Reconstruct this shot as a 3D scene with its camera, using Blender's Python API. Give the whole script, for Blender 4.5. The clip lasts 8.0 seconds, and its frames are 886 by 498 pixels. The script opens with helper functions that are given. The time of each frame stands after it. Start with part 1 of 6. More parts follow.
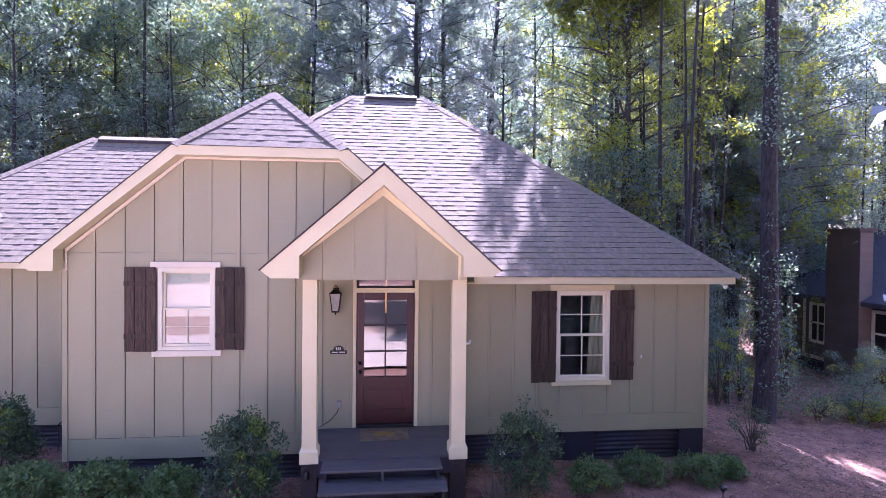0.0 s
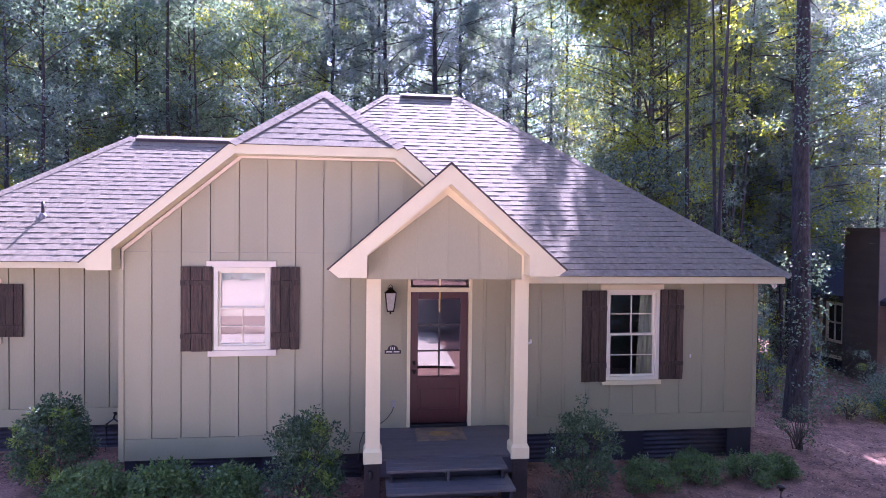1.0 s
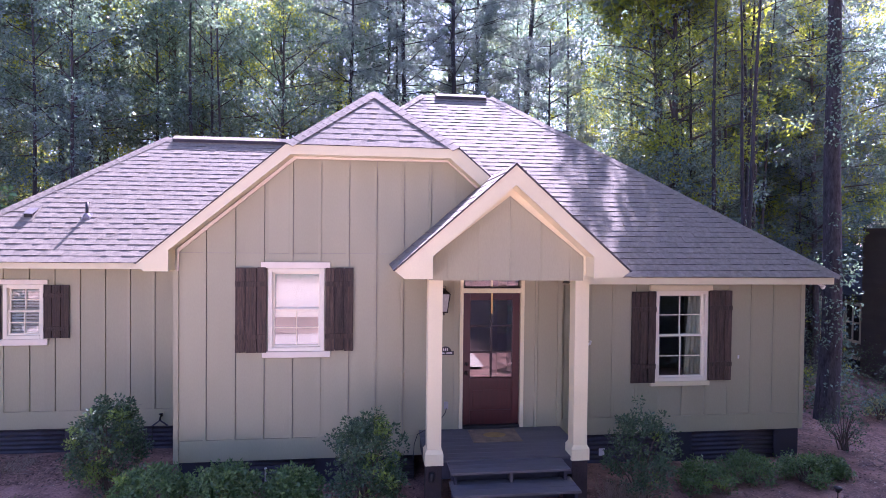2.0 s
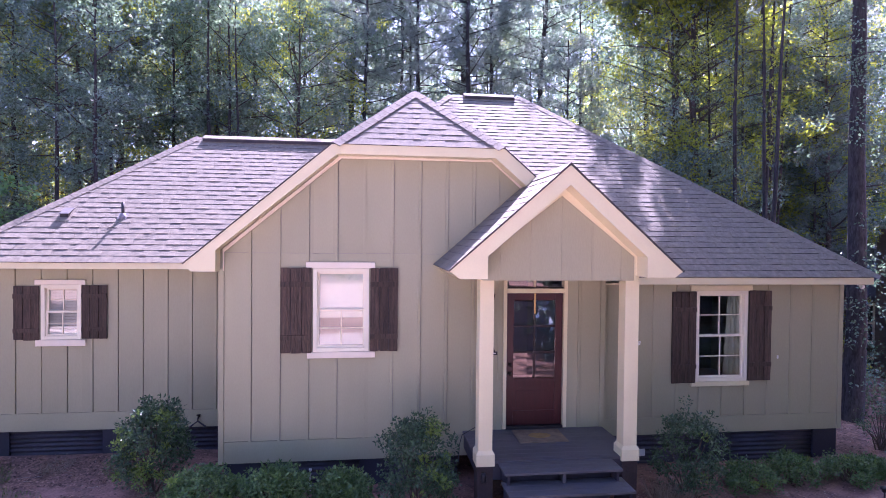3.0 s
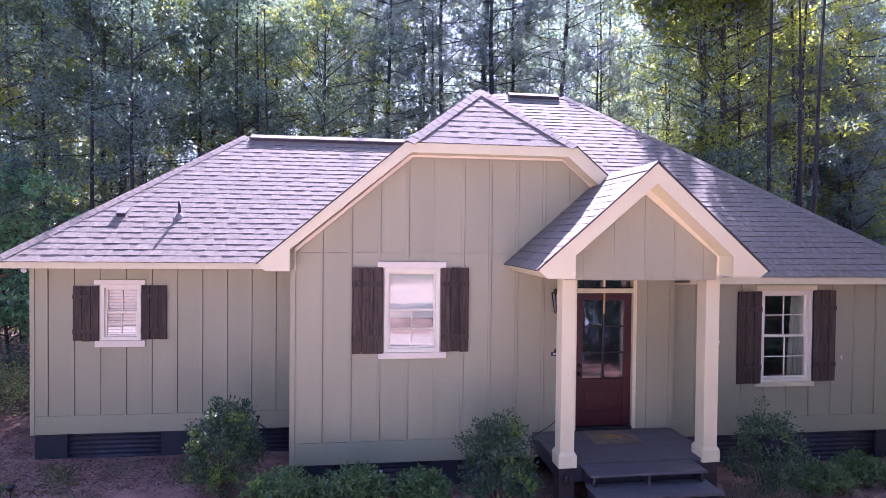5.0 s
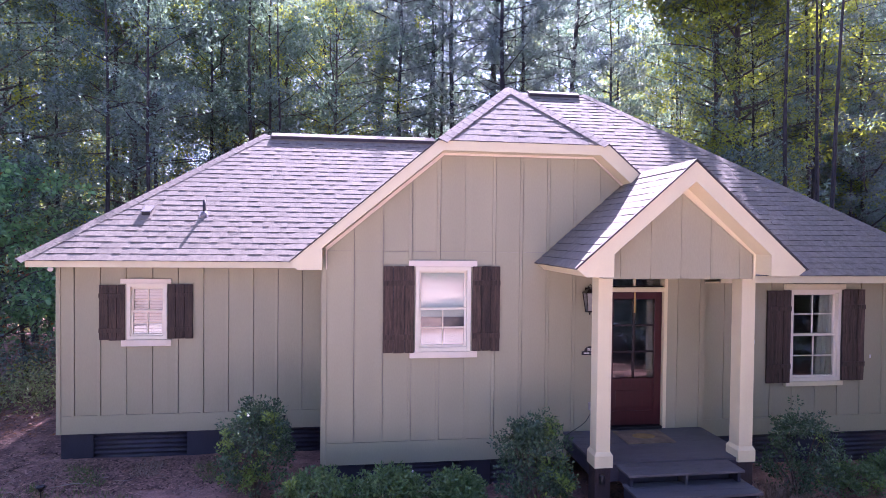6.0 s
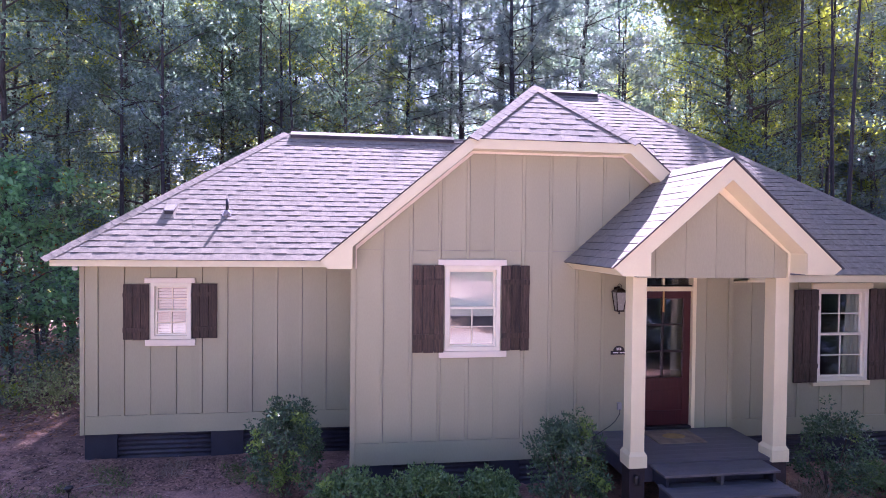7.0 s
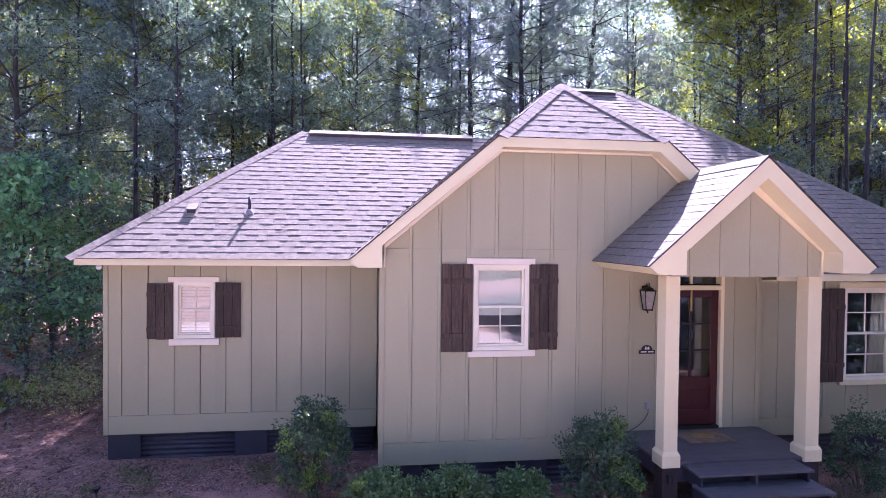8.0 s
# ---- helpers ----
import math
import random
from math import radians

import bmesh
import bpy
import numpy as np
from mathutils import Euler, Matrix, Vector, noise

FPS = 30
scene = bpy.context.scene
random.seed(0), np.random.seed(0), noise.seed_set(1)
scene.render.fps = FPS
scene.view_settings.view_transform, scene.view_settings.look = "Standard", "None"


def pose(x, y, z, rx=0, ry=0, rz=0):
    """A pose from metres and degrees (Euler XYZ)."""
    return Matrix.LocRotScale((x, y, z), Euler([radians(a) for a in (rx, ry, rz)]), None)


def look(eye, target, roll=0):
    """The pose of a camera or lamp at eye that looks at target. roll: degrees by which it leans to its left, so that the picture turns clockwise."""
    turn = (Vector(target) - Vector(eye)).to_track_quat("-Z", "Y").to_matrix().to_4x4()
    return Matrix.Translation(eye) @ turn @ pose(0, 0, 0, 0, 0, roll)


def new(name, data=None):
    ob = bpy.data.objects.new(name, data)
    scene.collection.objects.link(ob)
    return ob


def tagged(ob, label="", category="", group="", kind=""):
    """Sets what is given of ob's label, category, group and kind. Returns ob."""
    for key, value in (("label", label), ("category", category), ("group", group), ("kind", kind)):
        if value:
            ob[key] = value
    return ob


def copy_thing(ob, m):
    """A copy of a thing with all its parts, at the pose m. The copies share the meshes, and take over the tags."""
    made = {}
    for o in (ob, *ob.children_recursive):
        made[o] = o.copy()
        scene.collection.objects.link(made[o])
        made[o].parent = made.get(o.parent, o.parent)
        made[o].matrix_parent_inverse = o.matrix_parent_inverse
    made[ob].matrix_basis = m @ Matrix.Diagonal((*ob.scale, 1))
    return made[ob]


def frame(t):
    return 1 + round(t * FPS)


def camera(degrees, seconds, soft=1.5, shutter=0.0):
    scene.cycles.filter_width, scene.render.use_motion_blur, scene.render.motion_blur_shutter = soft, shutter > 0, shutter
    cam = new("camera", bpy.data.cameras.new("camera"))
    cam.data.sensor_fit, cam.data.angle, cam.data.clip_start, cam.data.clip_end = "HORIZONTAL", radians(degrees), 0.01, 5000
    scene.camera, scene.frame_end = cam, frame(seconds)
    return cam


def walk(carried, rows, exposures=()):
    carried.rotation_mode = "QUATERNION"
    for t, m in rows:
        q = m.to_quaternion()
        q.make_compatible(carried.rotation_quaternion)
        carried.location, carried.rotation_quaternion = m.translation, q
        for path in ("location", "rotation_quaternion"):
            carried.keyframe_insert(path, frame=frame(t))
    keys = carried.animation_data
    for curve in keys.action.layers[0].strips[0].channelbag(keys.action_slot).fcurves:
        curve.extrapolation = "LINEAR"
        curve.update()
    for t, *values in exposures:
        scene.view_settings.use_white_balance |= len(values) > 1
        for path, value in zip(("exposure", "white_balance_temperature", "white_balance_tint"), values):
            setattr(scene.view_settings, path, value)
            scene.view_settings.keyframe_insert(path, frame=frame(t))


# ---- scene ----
cam = camera(75.1, 8.0, 0.8)
PATH = [
    (0, (-0.151, -8.951, 3.442), (0.082, -6.965, 3.404), 0.6),
    (0.5, (-0.578, -8.886, 3.433), (-0.342, -6.9, 3.394), 0.6),
    (1, (-1.009, -8.835, 3.432), (-0.769, -6.849, 3.392), 0.6),
    (1.5, (-1.406, -8.772, 3.43), (-1.165, -6.787, 3.391), 0.6),
    (2, (-1.826, -8.71, 3.437), (-1.582, -6.725, 3.397), 0.6),
    (3.5, (-2.813, -8.545, 3.418), (-2.56, -6.561, 3.38), 0.6),
    (4, (-3.099, -8.488, 3.409), (-2.847, -6.504, 3.373), 0.6),
    (4.5, (-3.346, -8.438, 3.4), (-3.088, -6.455, 3.365), 0.6),
    (6, (-4.034, -8.277, 3.377), (-3.772, -6.295, 3.339), 0.6),
    (6.5, (-4.235, -8.231, 3.37), (-3.972, -6.248, 3.331), 0.6),
    (7, (-4.462, -8.167, 3.361), (-4.196, -6.185, 3.322), 0.6),
    (7.5, (-4.646, -8.122, 3.349), (-4.38, -6.14, 3.311), 0.6),
    (8, (-4.87, -8.068, 3.337), (-4.601, -6.086, 3.298), 0.6),
]
walk(cam, [(t, look(eye, target, roll)) for t, eye, target, roll in PATH], [(0, 2.55, 5450, 57), (2, 2.49, 5450, 57), (4, 2.45, 5450, 57), (8, 2.42, 5450, 57)])

# ---------------------------------------------------------------- light
SUN_AZ, SUN_EL = 17.0, 50.6
world = bpy.data.worlds.new("sky")
scene.world = world
world.use_nodes = True
_n, _l = world.node_tree.nodes, world.node_tree.links
_sky = _n.new("ShaderNodeTexSky")
_sky.sky_type, _sky.sun_disc = "NISHITA", False
_sky.sun_elevation, _sky.sun_rotation = radians(SUN_EL), radians(SUN_AZ)
_sky.air_density, _sky.dust_density, _sky.ozone_density = 1.0, 1.0, 1.2
_l.new(_sky.outputs[0], _n["Background"].inputs[0])
_n["Background"].inputs[1].default_value = 0.09
sun = new("sun", bpy.data.lights.new("sun", "SUN"))
sun.data.energy, sun.data.angle, sun.data.color = 5.0, radians(0.5), (1.0, 0.95, 0.87)
_e, _a = radians(SUN_EL), radians(SUN_AZ)
SUN_DIR = Vector((math.sin(_a) * math.cos(_e), math.cos(_a) * math.cos(_e), math.sin(_e)))
sun.matrix_world = look(SUN_DIR * 60, (0, 0, 0))


# ---------------------------------------------------------------- materials
def material(name, colour, rough=0.7, vary=0.25, scale=6.0, bump=0.3, fine=60.0, stretch=(1, 1, 1),
             per_object=0.0, per_island=0.0, metal=0.0, tint=None, spec=0.5):
    """Principled surface with two scales of noise in colour, roughness and relief."""
    m = bpy.data.materials.new(name)
    m.use_nodes = True
    n, l = m.node_tree.nodes, m.node_tree.links
    b = n["Principled BSDF"]
    b.inputs["Metallic"].default_value = metal
    b.inputs["Specular IOR Level"].default_value = spec
    tc = n.new("ShaderNodeTexCoord")
    mp = n.new("ShaderNodeMapping")
    mp.inputs["Scale"].default_value = stretch
    l.new(tc.outputs["Object"], mp.inputs["Vector"])
    big = n.new("ShaderNodeTexNoise")
    big.inputs["Scale"].default_value, big.inputs["Detail"].default_value = scale, 5
    small = n.new("ShaderNodeTexNoise")
    small.inputs["Scale"].default_value, small.inputs["Detail"].default_value = fine, 3
    l.new(mp.outputs[0], big.inputs["Vector"])
    l.new(mp.outputs[0], small.inputs["Vector"])
    dark = [c * (1 - vary) for c in colour]
    light = [min(1, c * (1 + vary)) for c in (tint or colour)]
    ramp = n.new("ShaderNodeValToRGB")
    ramp.color_ramp.elements[0].position, ramp.color_ramp.elements[1].position = 0.32, 0.68
    ramp.color_ramp.elements[0].color, ramp.color_ramp.elements[1].color = (*dark, 1), (*light, 1)
    mixv = n.new("ShaderNodeMath")
    mixv.operation = "MULTIPLY_ADD"
    mixv.inputs[1].default_value = 0.4
    l.new(small.outputs["Fac"], mixv.inputs[0])
    half = n.new("ShaderNodeMath")
    half.operation = "MULTIPLY"
    half.inputs[1].default_value = 0.6
    l.new(big.outputs["Fac"], half.inputs[0])
    l.new(half.outputs[0], mixv.inputs[2])
    l.new(mixv.outputs[0], ramp.inputs[0])
    out = ramp.outputs[0]
    if per_object or per_island:
        if per_object:
            src = n.new("ShaderNodeObjectInfo").outputs["Random"]
        else:
            src = n.new("ShaderNodeNewGeometry").outputs["Random Per Island"]
        k = per_object or per_island
        rng = n.new("ShaderNodeMapRange")
        rng.inputs["To Min"].default_value, rng.inputs["To Max"].default_value = 1 - k, 1 + k
        l.new(src, rng.inputs["Value"])
        hsv = n.new("ShaderNodeHueSaturation")
        l.new(rng.outputs[0], hsv.inputs["Value"])
        l.new(out, hsv.inputs["Color"])
        out = hsv.outputs[0]
    l.new(out, b.inputs["Base Color"])
    rr = n.new("ShaderNodeMapRange")
    rr.inputs["To Min"].default_value, rr.inputs["To Max"].default_value = max(0.02, rough - 0.1), min(1, rough + 0.1)
    l.new(big.outputs["Fac"], rr.inputs["Value"])
    l.new(rr.outputs[0], b.inputs["Roughness"])
    if bump:
        bp = n.new("ShaderNodeBump")
        bp.inputs["Strength"].default_value, bp.inputs["Distance"].default_value = bump, 0.01
        l.new(small.outputs["Fac"], bp.inputs["Height"])
        l.new(bp.outputs[0], b.inputs["Normal"])
    return m


def leaf_material(name, dark, light, glow, rough=0.36, through_part=0.45):
    """Leaf: glossy upper side and light passing through, colour differing leaf by leaf."""
    m = bpy.data.materials.new(name)
    m.use_nodes = True
    n, l = m.node_tree.nodes, m.node_tree.links
    b = n["Principled BSDF"]
    b.inputs["Roughness"].default_value = rough
    geo = n.new("ShaderNodeNewGeometry")
    ramp = n.new("ShaderNodeValToRGB")
    ramp.color_ramp.elements[0].color, ramp.color_ramp.elements[1].color = (*dark, 1), (*light, 1)
    l.new(geo.outputs["Random Per Island"], ramp.inputs[0])
    l.new(ramp.outputs[0], b.inputs["Base Color"])
    tr = n.new("ShaderNodeBsdfTranslucent")
    ramp2 = n.new("ShaderNodeValToRGB")
    ramp2.color_ramp.elements[0].color = (*[g * 0.5 for g in glow], 1)
    ramp2.color_ramp.elements[1].color = (*glow, 1)
    l.new(geo.outputs["Random Per Island"], ramp2.inputs[0])
    l.new(ramp2.outputs[0], tr.inputs[0])
    mix = n.new("ShaderNodeMixShader")
    mix.inputs[0].default_value = through_part
    l.new(b.outputs[0], mix.inputs[1])
    l.new(tr.outputs[0], mix.inputs[2])
    l.new(mix.outputs[0], n["Material Output"].inputs[0])
    return m


def glass_material(name):
    """Clear pane: light passes straight through, the surface mirrors by Fresnel."""
    m = bpy.data.materials.new(name)
    m.use_nodes = True
    n, l = m.node_tree.nodes, m.node_tree.links
    n.remove(n["Principled BSDF"])
    clear = n.new("ShaderNodeBsdfTransparent")
    clear.inputs["Color"].default_value = (0.93, 0.955, 0.945, 1)
    gloss = n.new("ShaderNodeBsdfGlossy")
    gloss.inputs["Roughness"].default_value = 0.01
    lw = n.new("ShaderNodeLayerWeight")
    lw.inputs["Blend"].default_value = 0.5
    p5 = n.new("ShaderNodeMath")
    p5.operation = "POWER"
    p5.inputs[1].default_value = 5.0
    l.new(lw.outputs["Facing"], p5.inputs[0])
    fr = n.new("ShaderNodeMath")
    fr.operation = "MULTIPLY_ADD"
    fr.inputs[1].default_value, fr.inputs[2].default_value = 0.87, 0.13
    l.new(p5.outputs[0], fr.inputs[0])
    mix = n.new("ShaderNodeMixShader")
    l.new(fr.outputs[0], mix.inputs[0])
    l.new(clear.outputs[0], mix.inputs[1])
    l.new(gloss.outputs[0], mix.inputs[2])
    l.new(mix.outputs[0], n["Material Output"].inputs[0])
    return m


SIDING = material("painted_siding", (0.408, 0.378, 0.243), 0.6, 0.07, 1.2, 0.12, 90, (1, 1, 0.25), per_object=0.035)
WALLCORE = material("siding_backing", (0.36, 0.33, 0.26), 0.8, 0.1, 2, 0.1)
CREAM = material("cream_trim_paint", (0.815, 0.718, 0.452), 0.5, 0.05, 2.5, 0.08, 70)
WHITE = material("white_trim_paint", (0.90, 0.815, 0.622), 0.45, 0.04, 3, 0.06, 80)
SHINGLE = material("asphalt_shingle", (0.206, 0.182, 0.142), 0.85, 0.32, 13.0, 0.5, 110, per_object=0.06, spec=0.3)
SHINGLE_EDGE = material("shingle_cut_edge", (0.055, 0.046, 0.05), 0.85, 0.25, 9, 0.3, 120)
SHINGLES = material("asphalt_shingles", (0.206, 0.182, 0.142), 0.85, 0.32, 13.0, 0.5, 110, per_island=0.04, spec=0.3)
UNDERLAY = material("roof_underlay", (0.05, 0.045, 0.05), 0.9, 0.2, 8, 0.2)
DRIP = material("dark_drip_edge", (0.06, 0.045, 0.045), 0.5, 0.15, 8, 0.1)
DARKWOOD = material("dark_stained_wood", (0.020, 0.012, 0.011), 0.6, 0.7, 7.0, 1.0, 34, (7, 7, 0.45), per_object=0.3, tint=(0.078, 0.049, 0.034))
DOORWOOD = material("red_stained_wood", (0.058, 0.010, 0.011), 0.36, 0.25, 5.0, 0.15, 40, (8, 8, 0.4))
DOORDARK = material("dark_stained_muntin", (0.020, 0.008, 0.008), 0.4, 0.2, 5.0, 0.15, 40, (8, 8, 0.4))
DECK = material("grey_deck_paint", (0.10, 0.094, 0.10), 0.6, 0.2, 3, 0.4, 40, (1, 6, 1), per_object=0.08)
SKIRT = material("dark_blue_grey_paint", (0.030, 0.029, 0.045), 0.6, 0.25, 4, 0.4, 60)
TIN = material("dark_corrugated_metal", (0.054, 0.048, 0.064), 0.62, 0.3, 5, 0.15, 50)
PIER = material("dark_block_pier", (0.045, 0.030, 0.030), 0.85, 0.3, 6, 0.8, 40)
CASING = material("pale_casing_paint", (0.86, 0.75, 0.59), 0.5, 0.05, 2.5, 0.08, 70)
BLACK = material("black_metal", (0.02, 0.018, 0.018), 0.4, 0.2, 10, 0.1)
BRONZE = material("oiled_bronze", (0.035, 0.027, 0.022), 0.4, 0.3, 12, 0.15, metal=0.7)
FROST = material("seeded_lantern_glass", (0.36, 0.35, 0.32), 0.25, 0.06, 20, 0.2)
GLASS = glass_material("window_glass")
BLIND = material("white_blind", (0.86, 0.84, 0.78), 0.6, 0.04, 4, 0.05)
SHADE_GREEN = material("pale_roller_shade", (0.90, 0.89, 0.76), 0.7, 0.05, 2, 0.05)
CURTAIN = material("cream_curtain", (0.60, 0.56, 0.40), 0.8, 0.1, 3, 0.2, 60, (4, 4, 0.5))
ROOM = material("room_wall_paint", (0.30, 0.28, 0.25), 0.8, 0.1, 2, 0.1)
GOLD = material("brass_strip", (0.62, 0.40, 0.13), 0.35, 0.1, 8, 0.05, metal=0.5)
MAT_FIBRE = material("coir_mat", (0.20, 0.15, 0.11), 0.95, 0.3, 9, 1.0, 180, tint=(0.24, 0.18, 0.12))
MAT_GOLD = material("coir_mat_print", (0.34, 0.22, 0.07), 0.95, 0.3, 9, 1.0, 180)
PLASTIC = material("white_plastic", (0.78, 0.77, 0.74), 0.35, 0.04, 10, 0.02)
BARK = material("pine_bark", (0.026, 0.022, 0.024), 0.92, 0.6, 5.0, 1.0, 16, (3, 3, 0.7), tint=(0.058, 0.053, 0.055))
BARK_GREY = material("hardwood_bark", (0.05, 0.042, 0.04), 0.9, 0.5, 6.0, 0.9, 22, (3, 3, 0.6), tint=(0.10, 0.088, 0.08))
TWIG = material("shrub_twig", (0.11, 0.08, 0.06), 0.9, 0.3, 20, 0.4)
# OAK, HICKORY, SWEETGUM and NEEDLE: the wood's bluish haze is put into the colour
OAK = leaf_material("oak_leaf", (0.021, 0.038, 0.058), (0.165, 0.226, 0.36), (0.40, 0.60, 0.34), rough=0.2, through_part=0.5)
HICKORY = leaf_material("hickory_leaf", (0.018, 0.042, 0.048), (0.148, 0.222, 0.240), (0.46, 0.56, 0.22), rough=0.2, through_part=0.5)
# lit leaf variant: sunlight on clumps is put into this yellow-green
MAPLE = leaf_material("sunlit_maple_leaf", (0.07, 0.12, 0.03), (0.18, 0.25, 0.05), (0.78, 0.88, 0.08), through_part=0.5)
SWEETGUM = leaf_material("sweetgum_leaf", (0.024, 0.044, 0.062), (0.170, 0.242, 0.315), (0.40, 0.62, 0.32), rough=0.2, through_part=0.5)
SWEETGUM_LIGHT = leaf_material("young_sweetgum_leaf", (0.10, 0.25, 0.11), (0.22, 0.46, 0.20), (0.36, 0.7, 0.26), through_part=0.35)
AUTUMN = leaf_material("turning_leaf", (0.20, 0.07, 0.03), (0.32, 0.14, 0.04), (0.4, 0.15, 0.03), through_part=0.35)
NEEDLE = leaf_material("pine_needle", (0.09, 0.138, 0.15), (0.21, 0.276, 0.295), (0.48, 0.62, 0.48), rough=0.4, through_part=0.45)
HOLLY = leaf_material("holly_leaf", (0.022, 0.054, 0.036), (0.112, 0.196, 0.105), (0.16, 0.26, 0.05), rough=0.38, through_part=0.22)
HOLLY_NEW = leaf_material("young_holly_leaf", (0.14, 0.24, 0.05), (0.26, 0.38, 0.08), (0.30, 0.40, 0.06), rough=0.35, through_part=0.25)
BOXWOOD = leaf_material("boxwood_leaf", (0.064, 0.138, 0.052), (0.185, 0.295, 0.105), (0.18, 0.28, 0.05), rough=0.38, through_part=0.22)
GRASS = leaf_material("grass_blade", (0.05, 0.10, 0.025), (0.11, 0.18, 0.045), (0.25, 0.35, 0.06), through_part=0.3)
STRAW = leaf_material("dry_grass_blade", (0.22, 0.16, 0.11), (0.42, 0.33, 0.25), (0.35, 0.25, 0.15), through_part=0.2)
TWIG_PALE = material("pale_dry_twig", (0.30, 0.23, 0.19), 0.8, 0.25, 20, 0.2)
# the paleness stands for sun flecks on low leaves
PALE_LEAF = leaf_material("pale_leaf", (0.16, 0.20, 0.07), (0.42, 0.44, 0.20), (0.6, 0.62, 0.2), through_part=0.35)
LITTER = leaf_material("fallen_leaf", (0.035, 0.017, 0.014), (0.46, 0.27, 0.20), (0.2, 0.1, 0.05), rough=0.8, through_part=0.1)
GROUND = material("pine_straw_ground", (0.130, 0.068, 0.052), 0.95, 0.6, 3.0, 0.8, 40, tint=(0.27, 0.150, 0.115))
CONCRETE = material("pale_concrete", (0.62, 0.53, 0.43), 0.85, 0.15, 0.8, 0.4, 60)
CLAY = material("pale_clay_soil", (0.36, 0.25, 0.18), 0.95, 0.4, 0.5, 0.6, 30, tint=(0.42, 0.30, 0.22))
LAWN = material("lawn_soil", (0.030, 0.043, 0.017), 0.95, 0.4, 3, 0.8, 60, tint=(0.045, 0.06, 0.022))
SLATE_ROOF = material("slate_blue_shingle", (0.075, 0.075, 0.09), 0.8, 0.3, 8, 0.5, 60)
BROWN = material("brown_house_siding", (0.15, 0.108, 0.088), 0.7, 0.12, 2, 0.2, 40, per_object=0.06)
CHIMNEY_LIT = material("lit_chimney_siding", (0.27, 0.20, 0.155), 0.75, 0.15, 2, 0.3, 40, per_object=0.06)
BROWN_DARK = material("brown_chimney_siding", (0.14, 0.108, 0.092), 0.75, 0.15, 2, 0.3, 40, per_object=0.06)


# ---------------------------------------------------------------- mesh helpers
def link_mesh(name, bm, mat, parent=None, label=""):
    me = bpy.data.meshes.new(name)
    bm.to_mesh(me)
    bm.free()
    if mat:
        me.materials.append(mat)
    ob = new(name, me)
    if parent is not None:
        ob.parent = parent
    if label:
        ob["label"] = label
    return ob


part = link_mesh


def data_part(name, me, parent, at=None, label=""):
    """One more object on a mesh that several pieces share."""
    ob = new(name, me)
    ob.parent = parent
    if at is not None:
        ob.matrix_basis = at
    if label:
        ob["label"] = label
    return ob


def box(bm, x0, x1, y0, y1, z0, z1, bevel=0.0):
    vs = [bm.verts.new((x, y, z)) for x in (x0, x1) for y in (y0, y1) for z in (z0, z1)]
    fs = [bm.faces.new([vs[i] for i in f]) for f in
          ((0, 1, 3, 2), (4, 6, 7, 5), (0, 4, 5, 1), (2, 3, 7, 6), (0, 2, 6, 4), (1, 5, 7, 3))]
    if bevel:
        es = list({e for f in fs for e in f.edges})
        bmesh.ops.bevel(bm, geom=es, offset=bevel, segments=2, affect="EDGES", profile=0.6)
    return vs


def prism(bm, outline, y0, y1):
    """Outline of (x, z) points, given depth from y0 to y1."""
    a = [bm.verts.new((x, y0, z)) for x, z in outline]
    b = [bm.verts.new((x, y1, z)) for x, z in outline]
    k = len(outline)
    bm.faces.new(a)
    bm.faces.new(b[::-1])
    for i in range(k):
        j = (i + 1) % k
        bm.faces.new((a[j], a[i], b[i], b[j]))
    bmesh.ops.recalc_face_normals(bm, faces=bm.faces[:])


def slab(bm, points, thick):
    """Flat polygon of 3D points, thickened downwards along z."""
    a = [bm.verts.new(p) for p in points]
    b = [bm.verts.new((p[0], p[1], p[2] - thick)) for p in points]
    k = len(points)
    bm.faces.new(a)
    bm.faces.new(b[::-1])
    for i in range(k):
        j = (i + 1) % k
        bm.faces.new((a[j], a[i], b[i], b[j]))
    bmesh.ops.recalc_face_normals(bm, faces=bm.faces[:])


def tube(bm, points, radii, sides=7):
    """Tapered tube along a line of points."""
    rings = []
    pts = [Vector(p) for p in points]
    for i, p in enumerate(pts):
        d = (pts[min(i + 1, len(pts) - 1)] - pts[max(i - 1, 0)]).normalized()
        s = d.cross(Vector((0.31, 0.95, 0.05)))
        if s.length < 1e-3:
            s = d.cross(Vector((1, 0, 0)))
        s.normalize()
        u = s.cross(d)
        rings.append([bm.verts.new(p + (s * math.cos(2 * math.pi * k / sides) + u * math.sin(2 * math.pi * k / sides)) * radii[i]) for k in range(sides)])
    for a, b in zip(rings, rings[1:]):
        for k in range(sides):
            f = bm.faces.new((a[k], a[(k + 1) % sides], b[(k + 1) % sides], b[k]))
            f.smooth = True
    bm.faces.new(rings[0])
    bm.faces.new(rings[-1][::-1])


def lathe(bm, profile, centre, sides=14):
    """Turned shape from (radius, z) pairs about an upright axis."""
    rings = []
    for r, z in profile:
        rings.append([bm.verts.new((centre[0] + r * math.cos(2 * math.pi * k / sides), centre[1] + r * math.sin(2 * math.pi * k / sides), centre[2] + z)) for k in range(sides)])
    for a, b in zip(rings, rings[1:]):
        for k in range(sides):
            f = bm.faces.new((a[k], a[(k + 1) % sides], b[(k + 1) % sides], b[k]))
            f.smooth = True
    bm.faces.new(rings[0][::-1])
    bm.faces.new(rings[-1])


